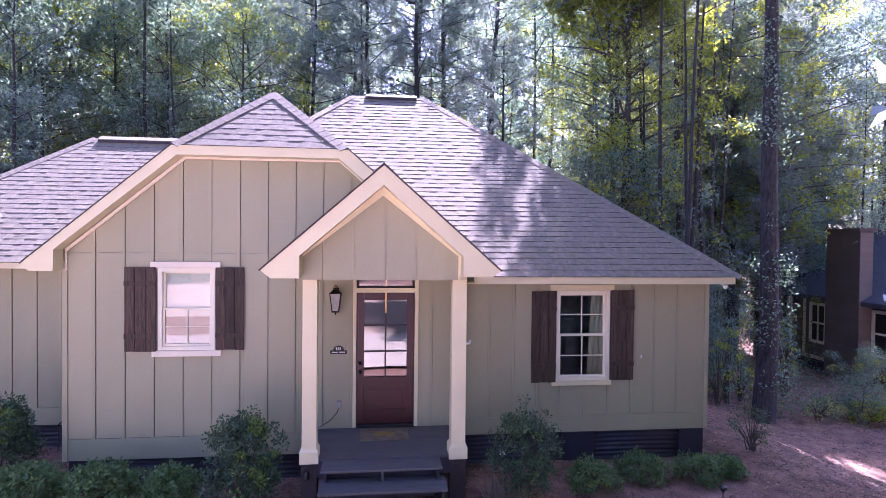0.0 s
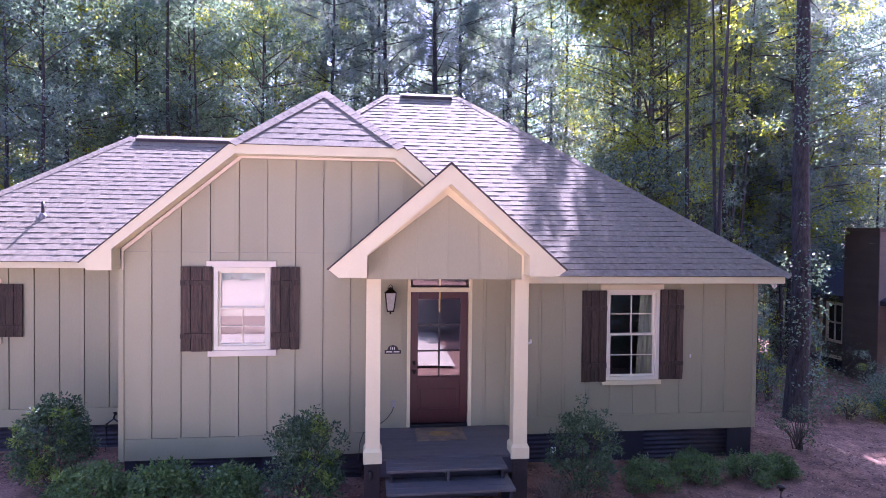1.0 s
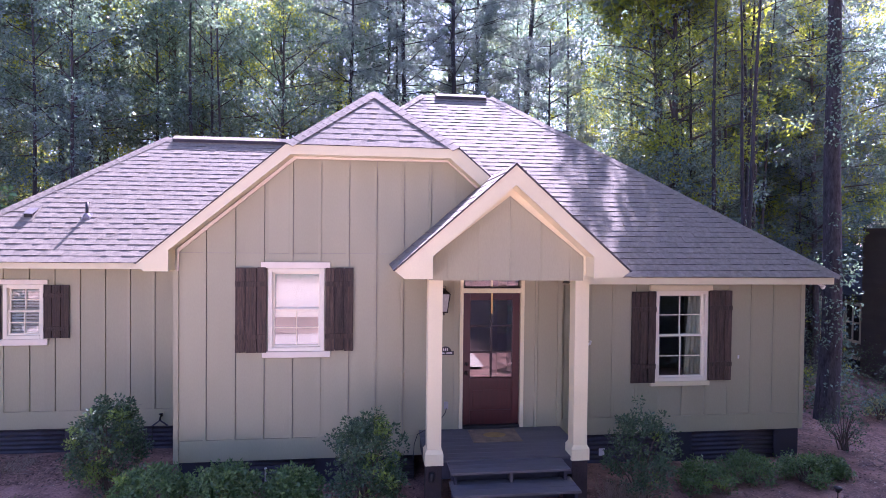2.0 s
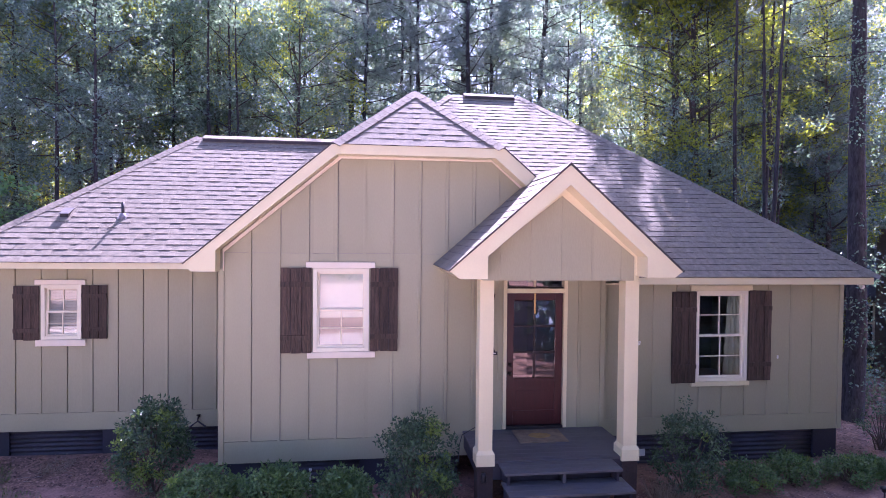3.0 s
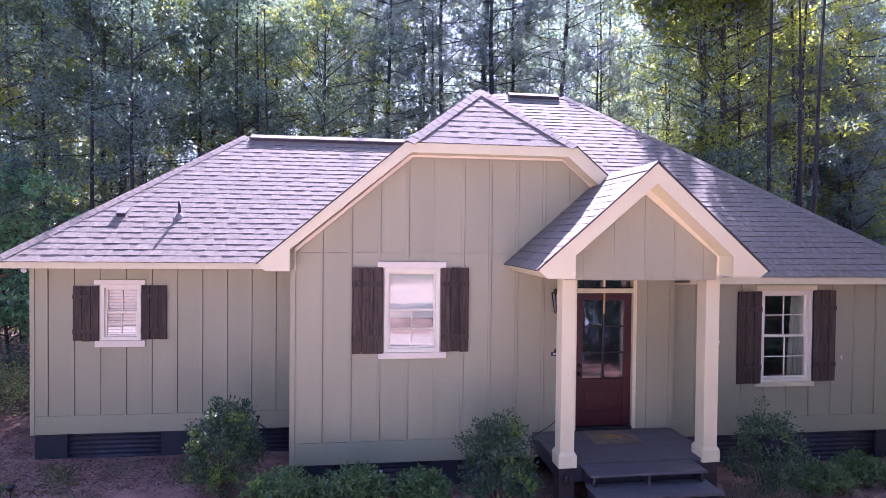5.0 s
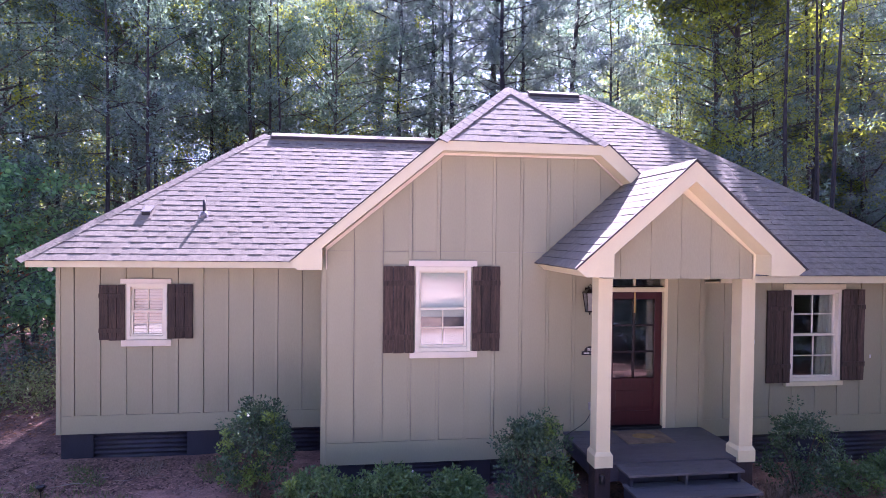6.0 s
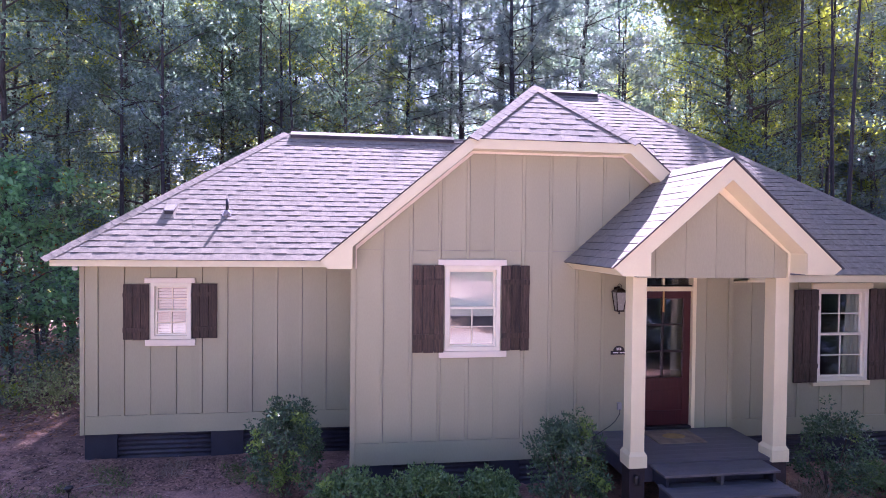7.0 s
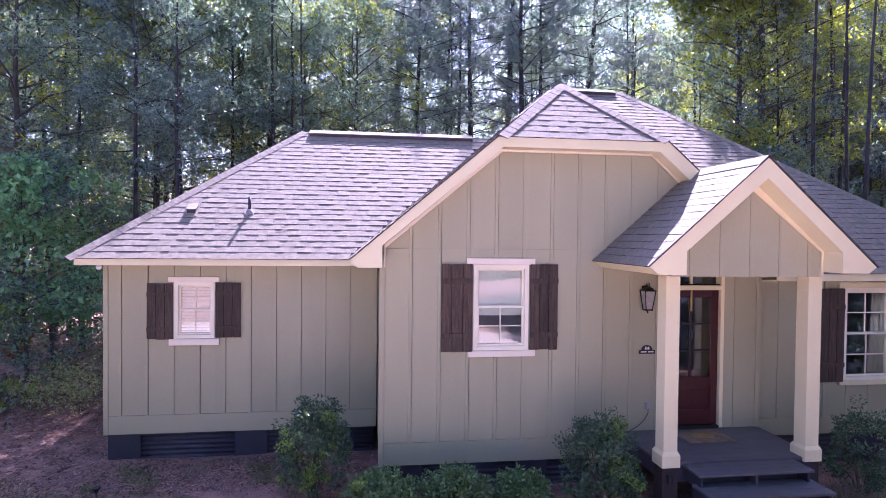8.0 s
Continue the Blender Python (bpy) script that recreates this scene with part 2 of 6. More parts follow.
def box_part(name, mat, parent, x0, x1, y0, y1, z0, z1, bevel=0.0, label=""):
    bm = bmesh.new()
    box(bm, x0, x1, y0, y1, z0, z1, bevel)
    return part(name, bm, mat, parent, label)


def prism_part(name, mat, parent, outline, y0, y1, label=""):
    bm = bmesh.new()
    prism(bm, outline, y0, y1)
    return part(name, bm, mat, parent, label)


def empty(name, label, category, group="", at=(0, 0, 0)):
    ob = new(name)
    ob.location = at
    return tagged(ob, label, category, group)


def rows_mesh(name, verts, faces, mats, index=None):
    me = bpy.data.meshes.new(name)
    me.from_pydata(verts, [], faces)
    for m in mats:
        me.materials.append(m)
    if index is not None:
        me.polygons.foreach_set("material_index", index)
    return me


# ---------------------------------------------------------------- ground
def ground_height(x, y):
    """Level round the house, dipping into a hollow on the east side."""
    h = -0.27
    f = min(1.0, max(0.0, (x - 6.2) / 4.0)) * min(1.0, max(0.0, (y + 5) / 6))
    h -= 0.92 * f * f * (3 - 2 * f)
    h -= 1.0 * f * min(1.0, max(0.0, (x - 11.5) / 7.0))
    h -= 0.02 * max(0.0, min(-x - 9.5, 40.0))
    h += 0.03 * math.sin(x * 0.9 + 1.3) * math.cos(y * 0.8) + 0.02 * math.sin(x * 2.3 + y * 1.7)
    return max(h, -3.2)


def sheet(name, xs, ys, lift, mat, label, height=ground_height):
    verts = [(x, y, height(x, y) + lift) for y in ys for x in xs]
    k = len(xs)
    faces = [(j * k + i, j * k + i + 1, (j + 1) * k + i + 1, (j + 1) * k + i) for j in range(len(ys) - 1) for i in range(k - 1)]
    me = rows_mesh(name, verts, faces, [mat])
    me.polygons.foreach_set("use_smooth", [True] * len(faces))
    return tagged(new(name, me), label, "ground", kind="structure")


def steps(lo, hi, fine_lo, fine_hi, fine, coarse):
    out = []
    v = lo
    while v < hi:
        out.append(v)
        v += fine if fine_lo <= v < fine_hi else coarse
    return out + [hi]


_xs = [-900, -400, -200, -120] + steps(-80, 80, -16, 26, 0.5, 4) + [120, 200, 400, 900]
_ys = [-900, -400, -200, -120] + steps(-80, 80, -10, 24, 0.5, 4) + [120, 200, 400, 900]
sheet("ground", _xs, _ys, 0.0, GROUND, "reddish brown ground strewn with pine straw and leaves")
sheet("driveway", steps(-32, -2.4, 0, 0, 1, 1), steps(-13.0, -4.9, 0, 0, 1, 1), 0.09, CONCRETE, "pale sunlit concrete driveway in front of the house")
sheet("driveway_apron", steps(-2.4, 1.3, 0, 0, 0.9, 0.9), steps(-13.0, -7.0, 0, 0, 1, 1), 0.09, CONCRETE, "pale concrete apron beside the driveway")
sheet("yard", steps(-40, 2, 0, 0, 2, 2), steps(-36, -12.95, 0, 0, 1, 1), 0.10, CLAY, "bare pale clay yard beyond the driveway")
sheet("lawn", steps(-16, 12, 0, 0, 1, 1), steps(-4.85, -2.4, 0, 0, 0.5, 0.5), 0.02, LAWN, "short green lawn between the bed and the drive")

# ---------------------------------------------------------------- the house
house = empty("house", "single-storey cottage with greige board-and-batten siding and cream trim", "house")

# roof planes, each from its corners; the first two corners lie on the eave
ROOFS = {
    "main_front": [(1.67, -0.03, 2.85), (5.90, -0.03, 2.855), (0.97, 4.66, 6.73), (-0.724, 4.66, 6.73), (-1.81, 3.544, 5.807)],
    "main_right": [(5.90, -0.03, 2.855), (5.90, 9.35, 2.855), (0.97, 4.66, 6.73)],
    "main_back": [(5.90, 9.35, 2.855), (-5.28, 9.35, 2.85), (-0.724, 4.66, 6.73), (0.97, 4.66, 6.73)],
    "gable_left": [(-5.065, 9.14, 3.04), (-5.065, -0.30, 3.04), (-3.053, -0.30, 4.75), (-1.81, 0.80, 5.807), (-1.81, 3.544, 5.807), (-0.724, 4.66, 6.73)],
    "gable_right": [(0.0, -0.30, 4.268), (0.0, 1.684, 4.268), (-1.81, 3.544, 5.807), (-1.81, 0.80, 5.807), (-0.567, -0.30, 4.75)],
    "gable_hip": [(-3.053, -0.30, 4.75), (-0.567, -0.30, 4.75), (-1.81, 0.80, 5.807)],
    "wing_front": [(-9.34, 1.29, 2.98), (-5.136, 1.29, 2.98), (-2.17, 4.23, 5.50), (-6.19, 4.23, 5.50)],
    "wing_left": [(-9.34, 7.17, 2.98), (-9.34, 1.29, 2.98), (-6.19, 4.23, 5.50)],
    "wing_back": [(-5.136, 7.17, 2.98), (-9.34, 7.17, 2.98), (-6.19, 4.23, 5.50), (-2.17, 4.23, 5.50)],
    "porch_left": [(-1.56, 0.03, 3.03), (-1.56, -1.70, 3.03), (-0.05, -1.70, 4.36), (-0.05, 1.82, 4.36)],
    "porch_right": [(1.46, -1.70, 3.03), (1.46, 0.20, 3.03), (-0.05, 1.82, 4.36), (-0.05, -1.70, 4.36)],
}
roof_parts = {}
for key, pts in ROOFS.items():
    bm = bmesh.new()
    slab(bm, pts, 0.014)
    roof_parts[key] = part("roof", bm, UNDERLAY, house, "roof slope clad in grey-brown architectural shingles")


def slope_frame(pts):
    o = Vector(pts[0])
    u = (Vector(pts[1]) - o).normalized()
    n = u.cross(Vector(pts[2]) - o).normalized()
    if n.z < 0:
        n = -n
    v = n.cross(u)
    if v.z < 0:
        v = -v
    return o, u, v, n


def span(poly, v):
    """The stretch of u inside a convex outline at height v."""
    us = []
    for (u0, v0), (u1, v1) in zip(poly, poly[1:] + poly[:1]):
        if min(v0, v1) <= v <= max(v0, v1) and v0 != v1:
            us.append(u0 + (u1 - u0) * (v - v0) / (v1 - v0))
        elif v0 == v1 == v:
            us += [u0, u1]
    return (min(us), max(us)) if us else None


COURSE = 0.142


def shingle_field(key, seed, lip=0.018, butt=1.0):
    """Laid courses of two-layer shingles: uneven tabs, butt edges proud."""
    rng = random.Random(seed)
    pts = ROOFS[key]
    o, u, v, n = slope_frame(pts)
    poly = [((Vector(p) - o).dot(u), (Vector(p) - o).dot(v)) for p in pts]
    top = max(q[1] for q in poly)
    verts, faces = [], []
    k = 0
    while k * COURSE < top - 0.02:
        va = k * COURSE - (lip if k == 0 else 0)
        vb = min(k * COURSE + COURSE + 0.015, top - 0.001)
        sa, sb = span(poly, max(va, 0.0005)), span(poly, vb)
        if not sa or not sb:
            break
        lo, hi = min(sa[0], sb[0]), max(sa[1], sb[1])
        x = lo - rng.uniform(0, 0.3)
        high = rng.random() < 0.5
        while x < hi:
            w = rng.uniform(0.08, 0.23) if high else rng.uniform(0.09, 0.28)
            t = (0.0116 if high else 0.0064) * butt + rng.uniform(-0.0006, 0.0006)
            tb = 0.0015
            dv = rng.uniform(-0.0015, 0.0015)
            high = not high if rng.random() < (0.85 if high else 0.8) else high
            x0, x1 = x, x + w
            x = x1
            a0, a1 = max(x0, sa[0]), min(x1, sa[1])
            b0, b1 = max(x0, sb[0]), min(x1, sb[1])
            if a1 - a0 < 0.01:
                continue
            if b1 - b0 < 0:
                b0 = b1 = (min(max((a0 + a1) / 2, sb[0]), sb[1]))
            base = len(verts)
            for (uu, vv, h) in ((a0, va + dv, t), (a1, va + dv, t), (b1, vb, tb), (b0, vb, tb), (a0, va + dv, -0.004), (a1, va + dv, -0.004)):
                verts.append(tuple(o + u * uu + v * vv + n * h))
            faces.append((base, base + 1, base + 2, base + 3))
            faces.append((base + 4, base + 5, base + 1, base))
            faces.append((base + 4, base, base + 3))
            faces.append((base + 5, base + 2, base + 1))
        k += 1
    me = rows_mesh("shingles", verts, faces, [SHINGLES, SHINGLE_EDGE], [0, 1, 0, 0] * (len(faces) // 4))
    ob = new("shingles", me)
    ob.parent = roof_parts[key]
    ob["kind"] = "stuff"


for i, key in enumerate(("main_front", "main_right", "gable_left", "gable_hip", "wing_front", "wing_left", "gable_right")):
    shingle_field(key, 40 + i, butt=0.75 if key == "gable_hip" else 1.0)


def tab_mesh(w, t):
    x, b = w / 2, COURSE + 0.012
    verts = [(-x, 0, t), (x, 0, t), (x, b, 0.002), (-x, b, 0.002), (-x, 0, -0.003), (x, 0, -0.003)]
    return rows_mesh("shingle", verts, [(0, 1, 2, 3), (4, 5, 1, 0), (4, 0, 3), (5, 2, 1)], [SHINGLE, SHINGLE_EDGE], [0, 1, 0, 0])


TABS = [(w, tab_mesh(w, t)) for w, t in ((0.14, 0.0088), (0.20, 0.005), (0.27, 0.0088), (0.33, 0.005), (0.17, 0.0088))]


def shingle_pieces(key, seed):
    """The porch slopes, tab by tab."""
    rng = random.Random(seed)
    pts = ROOFS[key]
    o, u, v, n = slope_frame(pts)
    poly = [((Vector(p) - o).dot(u), (Vector(p) - o).dot(v)) for p in pts]
    top = max(q[1] for q in poly)
    k = 0
    while k * COURSE < top - 0.05:
        s = span(poly, k * COURSE + 0.001)
        x = s[0]
        while x < s[1] - 0.04:
            w, me = TABS[rng.randrange(len(TABS))]
            w2 = min(w, s[1] - x)
            m = Matrix.Translation(o + u * (x + w2 / 2) + v * (k * COURSE + rng.uniform(-0.004, 0.004) - (0.012 if k == 0 else 0)))
            m = m @ Matrix((u, v, n)).transposed().to_4x4() @ Matrix.Diagonal((w2 / w, 1, 1, 1))
            data_part("shingle", me, roof_parts[key], m)
            x += w2
        k += 1


# hip and ridge caps
def cap_mesh(fall):
    w, b = 0.13, 0.20
    d = w * fall
    verts = []
    for yy, lift in ((0, 0.007), (b, 0.003)):
        verts += [(-w, yy, lift - d), (0, yy, lift + 0.006), (w, yy, lift - d)]
    verts += [(-w, 0, -0.004 - d), (0, 0, -0.002), (w, 0, -0.004 - d)]
    return rows_mesh("ridge_cap", verts, [(0, 1, 4, 3), (1, 2, 5, 4), (6, 7, 1, 0), (7, 8, 2, 1)], [SHINGLE, SHINGLE_EDGE], [0, 0, 1, 1])


CAPS = {"hip": cap_mesh(0.42), "ridge": cap_mesh(0.84)}


def cap_line(kind, a, b, parent, slopes=()):
    """Lapped caps along a hip or ridge, folded to the two slopes that meet there."""
    a, b = Vector(a), Vector(b)
    d = (b - a).normalized()
    s = d.cross(Vector((0, 0, 1))).normalized()
    n = s.cross(d)
    if slopes:
        fold = sum(math.tan(n.angle(slope_frame(ROOFS[k])[3])) for k in slopes) / len(slopes)
        kind = round(fold, 2)
        if kind not in CAPS:
            CAPS[kind] = cap_mesh(kind)
    k = 0
    while k * COURSE < (b - a).length - 0.16:
        m = Matrix.Translation(a + d * (k * COURSE) + n * 0.006) @ Matrix((s, d, n)).transposed().to_4x4()
        data_part("ridge_cap", CAPS[kind], parent, m)
        k += 1


def ridge_vent(a, b, parent):
    """Raised vent along a ridge under its own caps."""
    a, b = Vector(a), Vector(b)
    bm = bmesh.new()
    prof = ((-0.15, -0.16), (-0.15, -0.035), (0, 0.05), (0.15, -0.035), (0.15, -0.16), (0, -0.05))
    rings = [[bm.verts.new((p.x, p.y + q[0], p.z + q[1])) for q in prof] for p in (a, b)]
    for i in range(6):
        j = (i + 1) % 6
        bm.faces.new((rings[0][i], rings[0][j], rings[1][j], rings[1][i]))
    bm.faces.new(rings[0])
    bm.faces.new(rings[1][::-1])
    bmesh.ops.recalc_face_normals(bm, faces=bm.faces[:])
    vent = part("ridge_vent", bm, SHINGLE, parent, "raised shingle-covered ridge vent")
    # dark strip painted in for the shade below the vent's cap
    box_part("vent_shade", SHINGLE_EDGE, vent, a.x + 0.01, b.x - 0.01, a.y - 0.158, a.y - 0.1505, a.z - 0.105, a.z - 0.05)
    return vent


ridge_vent((-6.02, 4.23, 5.50), (-2.6, 4.23, 5.50), roof_parts["wing_front"])
ridge_vent((-0.40, 4.66, 6.73), (0.78, 4.66, 6.73), roof_parts["main_front"])


# ---------------------------------------------------------------- siding
BATTEN_W, BATTEN_T = 0.042, 0.019


def siding_wall(x0, x1, y, z0, top, battens, holes, band, seam=None, label=""):
    """A front wall at y: core with openings, boards between battens, a flat band at its foot."""
    wall = bmesh.new()
    cuts = sorted({x0, x1, *battens, *[h[0] for h in holes], *[h[1] for h in holes], *[x for x in (-3.053, -0.567) if x0 < x < x1]})
    pieces = []

    def strips(xa, xb, lo):
        out, z = [], lo
        mid = (xa + xb) / 2
        for h in sorted([h for h in holes if h[0] <= mid <= h[1]], key=lambda q: q[2]):
            if h[2] > z:
                out.append((z, z, h[2], h[2]))
            z = max(z, h[3])
        out.append((z, z, top(xa), top(xb)))
        return [s for s in out if min(s[2], s[3]) - s[0] > 0.02]

    for xa, xb in zip(cuts, cuts[1:]):
        if xb - xa < 1e-4:
            continue
        for s in strips(xa, xb, z0):
            prism(wall, [(xa, s[0]), (xb, s[1]), (xb, s[3]), (xa, s[2])], y + 0.016, y + 0.13)
        for s in strips(xa, xb, band):
            ga = 0.031 if any(abs(xa - q) < 1e-4 for q in battens) and xb - xa > 0.08 else 0.0
            gb = 0.020 if any(abs(xb - q) < 1e-4 for q in battens) and xb - xa > 0.08 else 0.0
            pa, pb = xa + ga, xb - gb
            if seam and s[0] < seam - 0.1 and min(s[2], s[3]) > seam + 0.05:
                pieces.append([(pa, s[0]), (pb, s[1]), (pb, seam - 0.004), (pa, seam - 0.004)])
                pieces.append([(pa, seam + 0.004), (pb, seam + 0.004), (pb, s[3]), (pa, s[2])])
            else:
                pieces.append([(pa, s[0]), (pb, s[1]), (pb, s[3]), (pa, s[2])])
    bmesh.ops.remove_doubles(wall, verts=wall.verts[:], dist=0.0005)
    wall_ob = part("wall", wall, WALLCORE, house, label)
    for outline in pieces:
        prism_part("board", SIDING, wall_ob, outline, y, y + 0.018)
    for bx in battens:
        for s in strips(bx - 0.01, bx + 0.01, band):
            hw = BATTEN_W / 2
            prism_part("batten", SIDING, wall_ob, [(bx - hw, s[0]), (bx + hw, s[1]), (bx + hw, s[3]), (bx - hw, s[2])], y - BATTEN_T, y + 0.014)
    box_part("foot_board", SIDING, wall_ob, x0, x1, y - 0.004, y + 0.014, z0, band - 0.005)
    return wall_ob


def gable_top(x):
    return min(4.60, 3.04 + 0.85 * (x + 5.065) - 0.10, 5.807 - 0.85 * (x + 1.81) - 0.10)


GWIN = (-3.335, -2.525, 1.735, 2.96)
DOOR = (-0.485, 0.525, 0.50, 2.93)
LWIN = (-7.885, -7.265, 1.675, 2.585)
RWIN = (2.845, 3.765, 1.085, 2.59)
gable_battens = [-4.232 + 0.4085 * i for i in range(9)] + [-0.52 - 0.03, 0.72]
siding_wall(-4.64, 1.12, 0.0, 0.12, gable_top, gable_battens, [GWIN, DOOR], 0.44, 3.18,
                         "greige board-and-batten gable wall")
wing_battens = [-8.705 + 0.3975 * i for i in range(10)]
siding_wall(-8.93, -4.66, 1.65, 0.15, lambda x: 2.95, wing_battens, [LWIN], 0.45, None,
                        "greige board-and-batten wing wall")
right_battens = [1.30 + 0.409 * i for i in range(11) if abs(1.30 + 0.409 * i - 5.4) > 0.1]
siding_wall(1.10, 5.525, 0.33, 0.22, lambda x: 2.80, right_battens, [RWIN], 0.50, None,
                         "greige board-and-batten wall in the shade")
# plain walls that close the house
for x0, x1, y0, y1, z0, z1 in ((-8.93, -8.80, 1.79, 6.9, 0.15, 2.95), (5.395, 5.525, 0.47, 9.0, 0.22, 2.80), (-8.93, 5.55, 8.95, 9.08, 0.2, 2.80),
                               (-8.93, -4.7, 6.8, 6.93, 0.15, 2.9), (-4.64, -4.51, 0.14, 1.79, 0.12, 3.0), (0.99, 1.12, 0.14, 0.46, 0.2, 2.85)):
    box_part("wall", SIDING, house, x0, x1, y0, y1, z0, z1)
box_part("floor", ROOM, house, -4.45, 5.4, 0.6, 8.9, 0.35, 0.45)
box_part("floor", ROOM, house, -8.7, -4.46, 1.85, 6.75, 0.35, 0.45)
box_part("ceiling", ROOM, house, -4.45, 5.4, 0.5, 8.9, 2.76, 2.80)
box_part("ceiling", ROOM, house, -8.7, -4.46, 1.80, 6.75, 2.76, 2.80)
# inner walls behind each window
for x0, x1, y in ((-4.5, 0.9, 3.6), (-8.7, -4.7, 4.6), (1.2, 5.4, 3.9)):
    box_part("inner_wall", ROOM, house, x0, x1, y, y + 0.1, 0.45, 2.86)
# corner boards
for x0, x1, y, z0, z1 in ((-4.665, -4.59, 0.0, 0.12, 3.05), (-8.95, -8.88, 1.65, 0.15, 2.88), (5.465, 5.54, 0.33, 0.22, 2.72), (1.06, 1.135, 0.0, 0.45, 2.9)):
    box_part("corner_board", SIDING, house, x0, x1, y - 0.024, y + 0.05, z0, z1, 0.003)


# ---------------------------------------------------------------- eaves, rakes and soffits
def barge(outline, y0, y1, label):
    return prism_part("barge_board", CREAM, house, outline, y0, y1, label)


GL = [(-5.062, 3.035), (-4.965, 2.925), (-4.638, 2.925), (-4.638, 3.225), (-2.985, 4.598), (-2.985, 4.602), (-3.06, 4.735)]
barge(GL, -0.30, -0.262, "cream barge board with boxed return")
barge([(-3.06, 4.735), (-2.985, 4.60), (-0.70, 4.60), (-0.56, 4.735)], -0.298, -0.262, "cream fascia under the clipped gable")
barge([(-0.56, 4.735), (-0.70, 4.60), (-0.03, 4.03), (0.06, 4.20)], -0.30, -0.262, "cream barge board")
prism_part("soffit", CREAM, house, [(-4.93, 2.93), (-4.637, 2.93), (-4.637, 3.228), (-2.984, 4.601), (-0.702, 4.601), (-0.03, 4.035), (0.02, 4.15), (-0.62, 4.67), (-3.0, 4.67), (-4.95, 3.02)], -0.262, -0.021)
for _o in ([(-4.60, 2.92), (-4.585, 2.92), (-4.585, 3.19), (-2.937, 4.571), (-2.96, 4.61), (-4.60, 3.235)], [(-2.937, 4.571), (-0.70, 4.575), (-0.68, 4.61), (-2.96, 4.61)], [(-0.70, 4.575), (-0.04, 4.005), (-0.04, 4.06), (-0.68, 4.61)]):
    prism_part("frieze", CASING, house, _o, -0.045, -0.0205)
PL = [(-1.553, 3.025), (-1.43, 2.925), (-1.085, 2.925), (-1.085, 3.205), (-0.05, 4.10), (0.975, 3.205), (0.975, 2.945), (1.345, 2.945), (1.453, 3.025), (-0.05, 4.345)]
barge(PL, -1.69, -1.65, "cream barge boards of the porch gable")
prism_part("soffit", CREAM, house, [(-1.40, 2.93), (-1.083, 2.93), (-1.083, 3.207), (-0.05, 4.102), (0.973, 3.207), (0.973, 2.95), (1.30, 2.95), (1.30, 3.10), (-0.05, 4.29), (-1.40, 3.10)], -1.65, -1.33)
# level eaves
box_part("fascia", CREAM, house, 1.40, 5.80, -0.012, 0.02, 2.725, 2.843, 0.003)
box_part("soffit", CREAM, house, 1.13, 5.80, 0.021, 0.325, 2.72, 2.738)
box_part("fascia", CREAM, house, 5.77, 5.80, 0.021, 9.3, 2.725, 2.843)
box_part("fascia", CREAM, house, -9.23, -4.96, 1.31, 1.342, 2.865, 2.968, 0.003)
box_part("soffit", CREAM, house, -9.20, -4.66, 1.343, 1.645, 2.878, 2.894)
box_part("fascia", CREAM, house, -9.23, -9.20, 1.343, 7.1, 2.865, 2.968)
prism_part("eave_box", CREAM, house, [(-1.545, 3.02), (-1.43, 2.928), (-1.402, 2.928), (-1.402, 3.08), (-1.49, 3.07)], -1.649, -0.022)
prism_part("eave_box", CREAM, house, [(1.445, 3.02), (1.345, 2.947), (1.302, 2.947), (1.302, 3.10), (1.39, 3.07)], -1.649, 0.15)
# dark drip edges along the rakes
for a, b, y in (((-5.075, 3.036), (-3.053, 4.752), -0.306), ((-1.57, 3.026), (-0.05, 4.363), -1.706), ((1.47, 3.026), (-0.05, 4.363), -1.706), ((-0.567, 4.752), (0.0, 4.27), -0.306)):
    dx, dz = b[0] - a[0], b[1] - a[1]
    k = math.hypot(dx, dz)
    nx, nz = -dz / k * 0.006, dx / k * 0.006
    if nz < 0:
        nx, nz = -nx, -nz
    prism_part("drip_edge", DRIP, house, [a, b, (b[0] + nx, b[1] + nz), (a[0] + nx, a[1] + nz)], y, y + 0.02)

# porch gable wall with its boards
PGY = -1.36
_pg = bmesh.new()
prism(_pg, [(-1.088, 2.89), (0.96, 2.89), (0.96, 3.25), (-0.05, 4.10), (-1.088, 3.22)], PGY + 0.016, PGY + 0.11)
porch_wall = part("porch_gable_wall", _pg, WALLCORE, house, "greige boarded porch gable")


def porch_top(x):
    return 4.09 - 0.86 * abs(x + 0.05)


_pb = [-1.09, -0.835, -0.43, -0.022, 0.385, 0.79, 0.955]
for xa, xb in zip(_pb, _pb[1:]):
    out = [(xa + 0.006, 2.885), (xb - 0.006, 2.885), (xb - 0.006, porch_top(xb))]
    if xa < -0.05 < xb:
        out.append((-0.05, porch_top(-0.05)))
    prism_part("board", SIDING, porch_wall, out + [(xa + 0.006, porch_top(xa))], PGY, PGY + 0.015)
for bx in _pb[1:-1]:
    prism_part("batten", SIDING, porch_wall, [(bx - 0.024, 2.886), (bx + 0.004, 2.886), (bx + 0.004, porch_top(bx + 0.02)), (bx - 0.024, porch_top(bx - 0.02))], PGY - 0.014, PGY - 0.0015)
prism_part("frieze", CREAM, house, [(-1.084, 3.18), (-0.055, 3.985), (0.945, 3.20), (0.945, 2.88), (0.975, 2.88), (0.975, 3.26), (-0.05, 4.12), (-1.084, 3.25)], PGY - 0.035, PGY - 0.0155)
box_part("porch_ceiling", CREAM, house, -1.39, 1.29, -1.329, -0.022, 2.96, 2.985)
